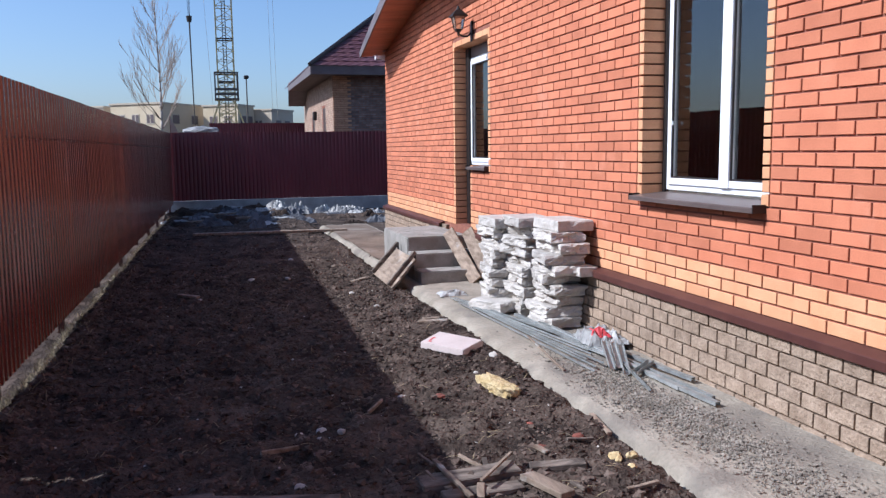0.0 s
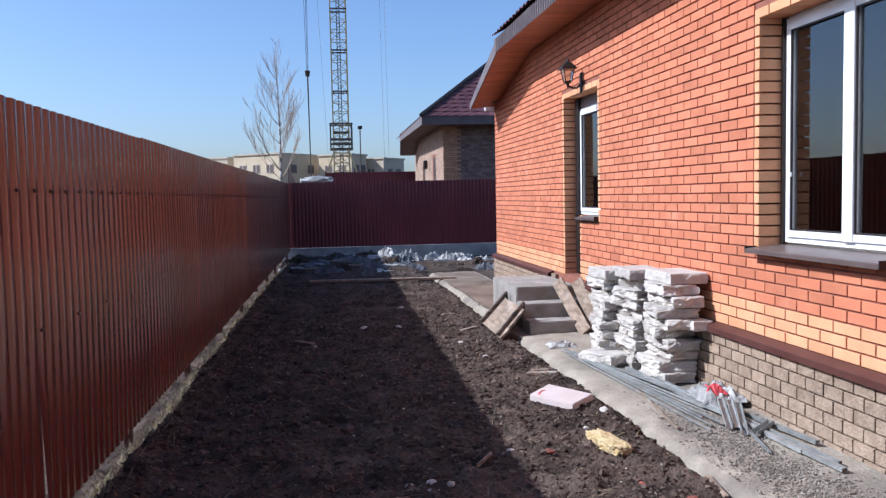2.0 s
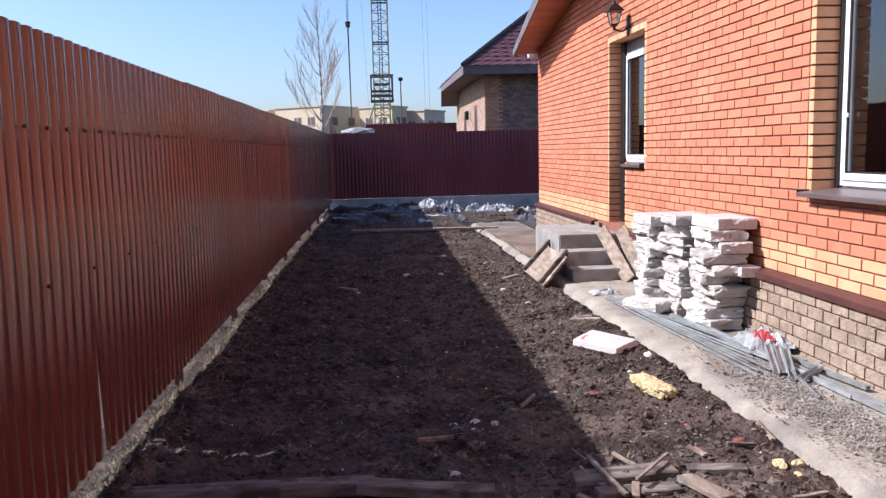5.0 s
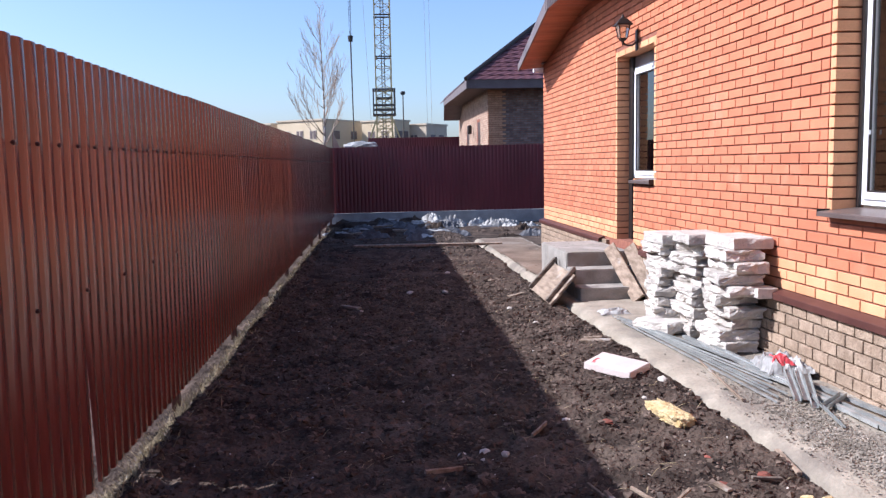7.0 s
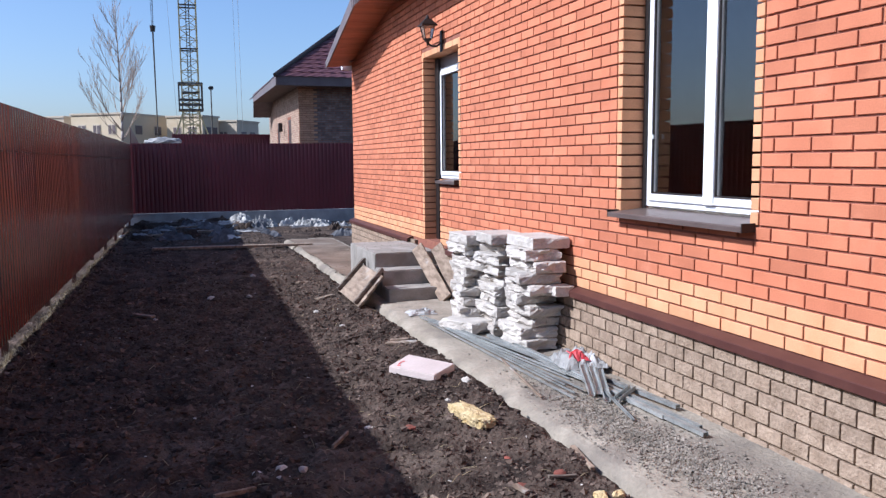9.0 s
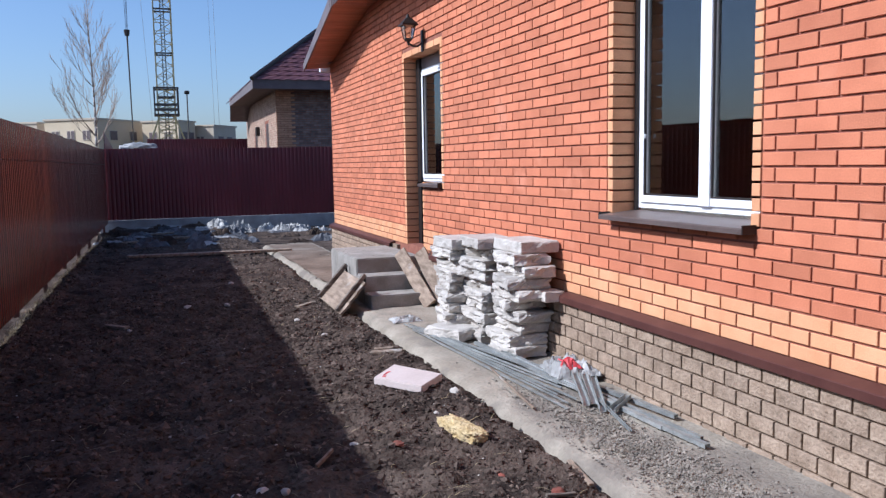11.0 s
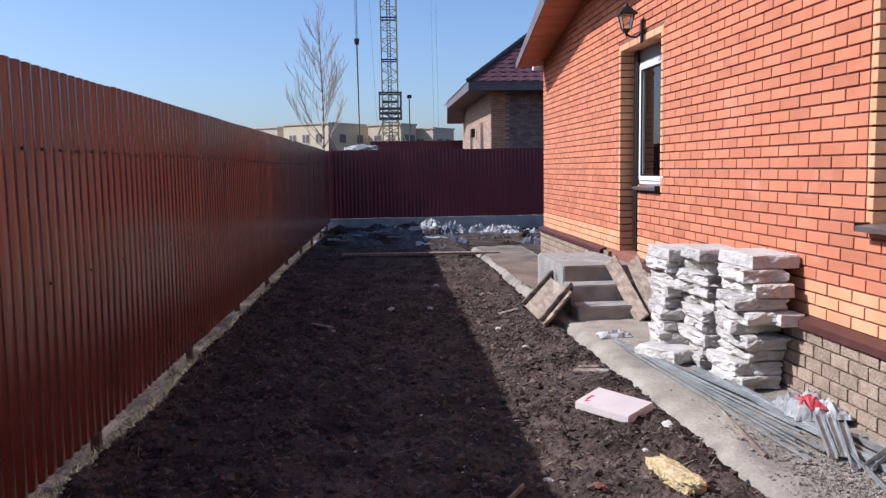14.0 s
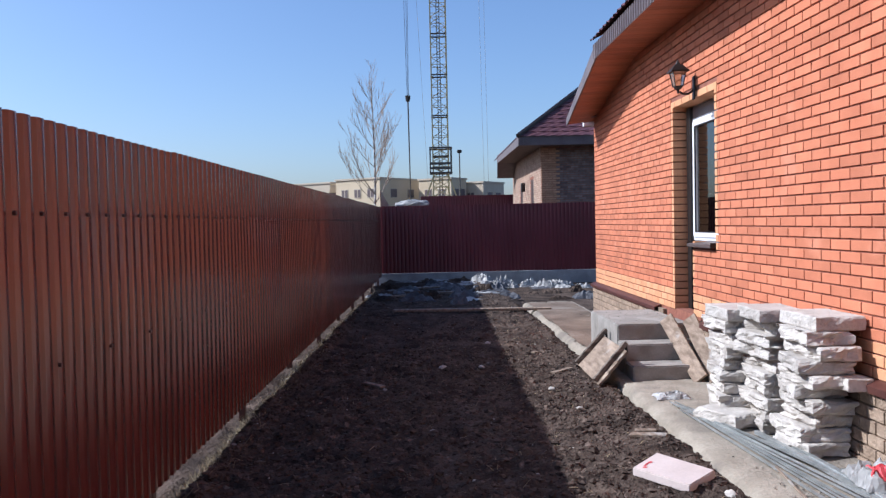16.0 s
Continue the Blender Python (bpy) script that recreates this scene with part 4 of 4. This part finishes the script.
scatter("earth_clods", "loose dark clods of dug earth", 27000, yard(-7.6, 1.0, 1.25), 0.020, M_CLOD, 1)
scatter("earth_clods", "loose dark clods of dug earth", 5000, yard(-3, 13, 1.3), 0.028, M_CLOD, 2)
scatter("earth_lumps", "larger lumps of dug earth", 2200, yard(-5.0, 12, 1.4), 0.034, M_CLOD, 3, 0.55)
scatter("straw_litter", "thin pale straws and splinters on the earth", 1500, yard(-7.6, 6, 1.4), 0.09, M_GRASS, 4, kind=1)
scatter("dry_grass", "matted dry grass along the foot of the fence", 15000, fringe, 0.085, M_GRASS, 5, kind=2)
scatter("dry_grass", "matted dry grass along the foot of the fence", 6000, fringe, 0.09, M_GRASS, 6, kind=1)
scatter("fence_rubble", "pale clods along the foot of the fence", 1300, fringe, 0.022, M_GRAVEL, 7)
def apron_far(r):
    y = r.uniform(0.9, 6.4)
    return r.uniform(apron_edge(y), -0.06), y, 0.045


scatter("apron_mud", "trodden mud crumbs on the far end of the apron", 700, apron_far, 0.016, M_CLOD, 21, 0.3)
mv, mf = [], []
my = steps(0.76, 6.4, 0.15)
for y in my:
    for k in range(9):
        x = apron_edge(y) + 0.03 + (-0.05 - apron_edge(y) - 0.03) * k / 8
        mv.append((x, y, 0.052 + 0.012 * noise.noise(Vector((x * 3, y * 3, 4)))))
for j in range(len(my) - 1):
    mf += [(j * 9 + i, j * 9 + i + 1, (j + 1) * 9 + i + 1, (j + 1) * 9 + i) for i in range(8)]
tagged(new("trodden_mud", mesh_of("trodden_mud", mv, mf, M_MUDF, True)), "brown trodden mud over the far end of the apron", "mud", kind="stuff")
scatter("fence_clods", "dark clods tumbled against the foot of the fence", 9000, lambda r: (lambda p: (p[0] + 0.09, p[1], ground_z(p[0] + 0.09, p[1])))(fringe(r)), 0.028, M_CLOD, 22)
scatter("gravel", "grey gravel and grit strewn over the apron", 7000, apron_grit, 0.0080, M_GRAVEL, 8)
scatter("pale_grit", "small pale grit scattered over the earth", 900, yard(-7.6, 8, 1.2), 0.008, M_WHITE, 9)
scatter("mortar_crumbs", "mortar crumbs on the landing", 120, step_dust, 0.008, M_GRAVEL, 10)


# ---- neighbouring house beyond the far fence ----
nb = thing("neighbour_house", "tan and grey brick house with a brown tiled hip roof", "house")
NX, NY, NZ = 1.27, 19.2, 4.16
bm = box_bm((NX, NY, -0.3), (NX + 8, NY + 9, NZ + 0.1))
part("wall", bm, M_MORTAR, nb)
for side in (0, 1):
    v1, f1, v2, f2 = [], [], [], []
    z, c = -0.2, 0
    while z < NZ:
        a = -0.13 * (c % 2)
        while a < (8 if side == 0 else 9):
            p, q = max(a, 0), a + 0.26
            bv = brick_verts(p, q, z, 0.03, 0.0785)
            pillar = side == 0 and p < 0.5
            v, f = (v1, f1) if (pillar or side == 1) else (v2, f2)
            n0 = len(v)
            if side == 0:
                v.extend((NX + y, NY - 0.006 - (0.04 if pillar else 0) + x, zz) for x, y, zz in bv)
            elif not (1.9 < p < 2.8 and 0.9 < z < 3.2) and not (5.2 < p < 6.2 and z < 3.0):
                v.extend((NX - 0.006 + x, NY + y, zz) for x, y, zz in bv)
            else:
                a += 0.26
                continue
            f.extend(tuple(n0 + i for i in fc) for fc in BF)
            a += 0.26
        z += 0.0785
        c += 1
    for v, f, m in ((v1, f1, M_NBS if side else M_NBY), (v2, f2, M_NBG)):
        if v:
            ob = new("brickwork", mesh_of("brickwork", v, f, m))
            ob.parent = nb
for y0, y1, z0, z1 in ((NY + 1.95, NY + 2.75, 0.9, 3.15), (NY + 5.25, NY + 6.15, -0.1, 2.95)):
    part("window", box_bm((NX - 0.004, y0, z0), (NX + 0.02, y1, z1)), M_BROWN, nb)
NO = 0.42
part("soffit", box_bm((NO, NY - 0.85, NZ), (NX + 8.8, NY + 7.5, NZ + 0.03)), M_NBG, nb)
bm = bmesh.new()
x = NO
while x < NX + 8.7:
    add_box(bm, (x, NY - 0.88, NZ - 0.02), (x + 0.075, NY - 0.86, NZ + 0.31))
    add_box(bm, (x + 0.075, NY - 0.87, NZ - 0.02), (x + 0.15, NY - 0.86, NZ + 0.31))
    x += 0.15
part("fascia", bm, M_FASCIA, nb, "dark ribbed fascia")
part("fascia", box_bm((NO - 0.02, NY - 0.86, NZ - 0.02), (NO, NY + 7.5, NZ + 0.31)), M_FASCIA, nb, "grey eave trim")
bm = bmesh.new()
a = [(NO, NY + 7.5, NZ), (NX, NY + 7.5, NZ), (NX, NY + 8.8, NZ - 0.6), (NO + 0.1, NY + 8.8, NZ - 0.6)]
lo = [bm.verts.new(p) for p in a]
hi = [bm.verts.new((p[0], p[1], p[2] + 0.22)) for p in a]
bm.faces.new(lo)
bm.faces.new(hi[::-1])
for i in range(4):
    bm.faces.new((lo[i], hi[i], hi[(i + 1) % 4], lo[(i + 1) % 4]))
part("low_eave", bm, M_FASCIA, nb)
T0 = NZ + 0.27
tile_roof("roof", [(NO - 0.03, NY - 0.92, T0), (NX + 8.8, NY - 0.92, T0), (NX + 5, NY + 3.2, T0 + 3.1), (NO + 4.1, NY + 3.2, T0 + 3.1)], M_ROOF, nb, 0.35, 0.36)
tile_roof("roof", [(NO - 0.03, NY + 8.8, T0 - 0.1), (NO - 0.03, NY - 0.92, T0), (NO + 4.1, NY + 3.2, T0 + 3.1), (NO + 4.1, NY + 5.2, T0 + 3.1)], M_ROOF, nb, 0.35, 0.36)
bm = bmesh.new()
rod(bm, (NO - 0.05, NY - 0.95, T0 + 0.03), (NO + 4.1, NY + 3.2, T0 + 3.16), 0.08, 0.08, 6)
part("hip_cap", bm, M_BLACK, nb)
ob = part("wall_lantern", box_bm((NX - 0.25, NY + 3.9, 2.75), (NX - 0.08, NY + 4.08, 3.1), 0.03), M_BLACK, nb, "small dark wall lantern")

# ---- second fence, tank, birch ----
f2 = thing("rear_fence", "wine-red corrugated fence of the plot behind", "fence")
x = -3.0
while x < 1.3:
    v, f = corrugated(0, SHEET, 0.0, 2.93)
    ob = new("sheet", mesh_of("sheet", v, f, M_FENCE2))
    ob.parent = f2
    ob.matrix_basis = Matrix.Translation((x, 30.0, -0.05)) @ Matrix.Rotation(-math.pi / 2, 4, 'Z')
    x += SHEET
bm = bmesh.new()
vs = [bm.verts.new(p) for p in ((-4.12, 15.6, 0.0), (-4.12, 15.6, 2.62), (-4.0, 20.5, 2.05), (-4.0, 20.5, 0.0))]
ws = [bm.verts.new(v.co + Vector((-0.02, 0, 0))) for v in vs]
bm.faces.new(vs)
bm.faces.new(ws[::-1])
for i in range(4):
    bm.faces.new((vs[i], ws[i], ws[(i + 1) % 4], vs[(i + 1) % 4]))
part("side_sheet", bm, M_FENCE2, f2)
tank = thing("covered_pile", "low white tarpaulin-covered pile beyond the fence", "pile", (-3.35, 26.0, 0))
bm = bmesh.new()
bmesh.ops.create_icosphere(bm, subdivisions=3, radius=1.0)
for v in bm.verts:
    d = v.co.copy()
    v.co = Vector((d.x * 0.75, d.y * 0.7, max(-0.0, d.z) * 0.20 + 2.40)) * (1 + 0.05 * noise.noise(d * 4))
part("tarpaulin", bm, M_PLASTIC, tank)
part("pile_body", box_bm((-0.7, -0.6, -0.1), (0.7, 0.6, 2.42), 0.03), M_BASE, tank)

birch = thing("birch_tree", "bare young birch with a pale trunk and fine upright twigs", "tree", (-4.87, 22.0, -0.05))
rt = random.Random(12)
trunk, limbs = bmesh.new(), bmesh.new()
H = 7.6
tops = []
prev = Vector((0, 0, 0))
for i in range(1, 23):
    t = i / 22
    q = Vector((0.10 * math.sin(t * 4.2) + 0.22 * t, 0.06 * math.sin(t * 7), H * t))
    rod(trunk, prev, q, 0.062 * (1 - (i - 1) / 22) + 0.005, 0.062 * (1 - t) + 0.005, 7)
    tops.append((q, t))
    prev = q


def grow(a, d, ln, r, depth):
    """A limb that bends upwards, with finer shoots along it."""
    p = a
    n = 5 if depth else 3
    for i in range(n):
        d = (d + Vector((rt.uniform(-0.13, 0.13), rt.uniform(-0.13, 0.13), rt.uniform(0.04, 0.17)))).normalized()
        q = p + d * ln / n
        rod(limbs, p, q, r * (1 - 0.8 * i / n), r * (1 - 0.8 * (i + 1) / n), 3)
        if depth and i:
            for _ in range(2):
                s = (d + Vector((rt.uniform(-0.6, 0.6), rt.uniform(-0.6, 0.6), rt.uniform(0.0, 0.4)))).normalized()
                grow(q, s, ln * rt.uniform(0.25, 0.42), r * 0.55, depth - 1)
        p = q


for q, t in tops[6:]:
    for _ in range(3):
        a = rt.uniform(0, 6.28)
        grow(q, Vector((math.cos(a) * 0.72, math.sin(a) * 0.72, 0.72)), 2.3 * (1.04 - t) ** 0.75 + 0.1, 0.016 * (1.1 - t) + 0.004, 2 if t < 0.86 else 1)
part("trunk", trunk, M_BARK, birch, "pale birch trunk", True)
part("crown", limbs, M_TWIG, birch, "bare fine twigs")

# ---- tower crane ----
crane = thing("tower_crane", "yellow lattice tower crane standing over the far houses", "crane", (-1.03, 80.0, 0))
HW = 0.84
for sx in (-1, 1):
    for sy in (-1, 1):
        bm = bmesh.new()
        rod(bm, (sx * HW, sy * HW, 0), (sx * HW, sy * HW, 36), 0.085, 0.085, 4)
        part("chord", bm, M_CRANE, crane)
bm = bmesh.new()
zz, k = 0.0, 0
while zz < 35:
    bd = bmesh.new()
    for (x0, y0), (x1, y1) in (((-HW, -HW), (HW, -HW)), ((HW, -HW), (HW, HW)), ((HW, HW), (-HW, HW)), ((-HW, HW), (-HW, -HW))):
        rod(bm, (x0, y0, zz), (x1, y1, zz), 0.04, 0.04, 4)
        a, b = ((x0, y0), (x1, y1)) if k % 2 else ((x1, y1), (x0, y0))
        rod(bm, (*a, zz), (*b, zz + 1.1), 0.04, 0.04, 4)
        if k % 4 == 0:
            rod(bd, (x0, y0, zz), (x1, y1, zz), 0.10, 0.10, 4)
    if k % 4 == 0:
        part("splice_ring", bd, M_CRANED, crane, "dark splice ring")
    else:
        bd.free()
    zz += 1.1
    k += 1
part("lattice", bm, M_CRANE, crane)
bm = bmesh.new()
for s in (-0.16, 0.16):
    rod(bm, (s, 0.3, 0), (s, 0.3, 35.5), 0.06, 0.06, 4)
for i in range(100):
    rod(bm, (-0.16, 0.3, 0.35 * i), (0.16, 0.3, 0.35 * i), 0.03, 0.03, 4)
part("ladder", bm, M_CRANED, crane, "dark ladder inside the mast")
for i in range(9):
    bm = bmesh.new()
    za = 3.0 + i * 0.75
    rod(bm, (-HW, -HW, za), (HW, -HW, za + 0.75), 0.05, 0.05, 4)
    rod(bm, (HW, -HW, za), (-HW, -HW, za + 0.75), 0.05, 0.05, 4)
    part("cross_brace", bm, M_CRANE, crane)
bars = []
for z0 in (7.0, 9.7):
    for s in (-1, 1):
        bars.append(((-1.15, s * 1.15, z0), (1.15, s * 1.15, z0), 0.12, 0.12, 4))
        bars.append(((s * 1.15, -1.15, z0), (s * 1.15, 1.15, z0), 0.12, 0.12, 4))
for sx in (-1, 1):
    for sy in (-1, 1):
        bars.append(((sx * 1.15, sy * 1.15, 7.0), (sx * 1.15, sy * 1.15, 9.7), 0.09, 0.09, 4))
for z0 in (7.5, 8.0):
    bars.append(((-1.1, -1.1, z0), (1.1, -1.1, z0), 0.18, 0.18, 4))
for bar in bars:
    bm = bmesh.new()
    rod(bm, *bar)
    part("cage_bar", bm, M_CRANED, crane, "dark bar of the climbing cage")
bm = bmesh.new()
for sx in (-1, 1):
    rod(bm, (sx * 3.2, -1.0, 0), (sx * 0.84, -0.84, 6.6), 0.11, 0.11, 4)
    rod(bm, (sx * 1.7, -1.0, 0), (sx * 0.84, -0.84, 5.0), 0.09, 0.09, 4)
part("stay", bm, M_CRANE, crane)
for dx in (-0.32, 0.05, 0.30):
    bm = bmesh.new()
    rod(bm, (-3.47 + dx, 0, 38), (-3.44 + dx * 0.25, 0, 15.3), 0.028, 0.028, 4)
    part("rope", bm, M_CRANED, crane)
bm = bmesh.new()
rod(bm, (-3.44, 0, 14.9), (-3.44, 0, 15.5), 0.22, 0.30, 8)
part("hook_block", bm, M_BLACK, crane)
bm = bmesh.new()
rod(bm, (-3.44, 0, 14.9), (-3.37, 0, 4.0), 0.085, 0.06, 5)
part("lower_rope", bm, M_CRANED, crane)
for x0, x1 in ((-2.78, -1.38), (4.57, 4.87), (5.12, 5.37)):
    bm = bmesh.new()
    rod(bm, (x0, 2, 38), (x1, 2, 5), 0.018, 0.018, 4)
    part("rope", bm, M_FARG, crane)
lampp = thing("street_lamp", "dark street lamp beyond the houses", "lamp", (0.95, 78, 0))
bm = bmesh.new()
rod(bm, (0, 0, 0), (0, 0, 9.1), 0.09, 0.06, 6)
part("pole", bm, M_CRANED, lampp)
part("head", box_bm((-0.25, -0.25, 9.0), (0.25, 0.25, 9.35), 0.08), M_BLACK, lampp)


# ---- far beige blocks ----
def far_block(x, y, left, right, h, material, wins, turn=0.62):
    """A flat-roofed block turned so that one corner points at the yard; left and right are the widths of its two faces as seen."""
    b = _placed("far_building", "low beige flat-roofed building far beyond the fences", "building", (x, y, 0), "far buildings")
    b.rotation_euler = (0, 0, -turn)
    lw, rw = left / math.cos(turn), right / math.sin(turn)
    part("wall", box_bm((-lw, 0, -1), (0, rw, h)), material, b)
    part("parapet", box_bm((-lw - 0.12, -0.12, h), (0.12, rw + 0.12, h + 0.2)), M_FARG, b)
    for i in range(wins):
        xx = -lw + (i + 0.7) * lw / (wins + 0.4)
        for z0 in (h - 2.3, h - 5.0):
            win = part("window", box_bm((xx - 0.55, -0.05, z0), (xx + 0.55, 0.03, z0 + 1.2), 0.02), M_FARG, b)
            for s in (-0.27, 0.27):
                part("pane", box_bm((xx + s - 0.2, -0.07, z0 + 0.12), (xx + s + 0.2, -0.045, z0 + 1.08)), M_FASCIA, win)
    for i in range(2):
        yy = rw * (0.3 + 0.4 * i)
        win = part("window", box_bm((-0.03, yy - 0.7, h - 2.3), (0.05, yy + 0.7, h - 1.1), 0.02), M_FARG, b)
        part("pane", box_bm((0.045, yy - 0.6, h - 2.2), (0.07, yy + 0.6, h - 1.2)), M_FASCIA, win)


far_block(-15.2, 97, 9.0, 0.8, 7.0, M_FARG, 2)
far_block(-8.3, 90, 5.8, 5.2, 7.1, M_FARW, 3)
far_block(0.4, 91, 4.0, 2.0, 6.95, M_FARW, 2)
far_block(4.5, 93, 3.0, 3.0, 6.5, M_FARG, 1)
far_block(-26, 112, 9.0, 3.0, 6.6, M_FARW, 3)


# ---- bricks: the nearest ones single, the rest joined ----
def brick_set(items, mats, parent, name, h, near, lift):
    share, rest = {}, {m.name: ([], []) for m in mats}
    for p, q, z, kind, depth in items:
        m = mats[1] if kind else mats[0]
        if near(p, q, z):
            key = (round(q - p, 3), kind, depth)
            if key not in share:
                share[key] = mesh_of(name, brick_verts(0, q - p, 0, depth, h, lift=lift), BF, m)
            ob = new(name, share[key])
            ob.location = (rb.uniform(-0.0015, 0.0015), p, z)
            ob.parent = parent
        else:
            v, f = rest[m.name]
            n0 = len(v)
            v.extend((x + rb.uniform(-0.0008, 0.0008) * (i > 7), y, zz) for i, (x, y, zz) in enumerate(brick_verts(p, q, z, depth, h, lift=lift)))
            f.extend(tuple(n0 + i for i in fc) for fc in BF)
    for m in mats:
        v, f = rest[m.name]
        if v:
            ob = new(name + "work", mesh_of(name + "work", v, f, m))
            ob.parent = parent
            tagged(ob, kind="stuff")


brick_set(BRICKS, (M_RED, M_YEL), house, "brick", CO, lambda p, q, z: -6.75 < p < -4.05 and 0.5 < z < 2.4, 0.0)
PB, PH, row = [], 0.0872, 0
z = 0.503 - PH
while z > -0.1:
    y = Y0 + (0.155 if row % 2 else 0.058)
    while y < Y1 + 0.03:
        if not (-1.1 < y < 0.5 and z > 0.35):
            PB.append((y, min(y + 0.19, Y1 + 0.03), z, False, 0.0))
        y += 0.19
    z -= PH
    row += 1
brick_set(PB, (M_PLINTH,), plinth, "stone_block", PH, lambda p, q, z: -7.4 < p < -3.0, 0.05)
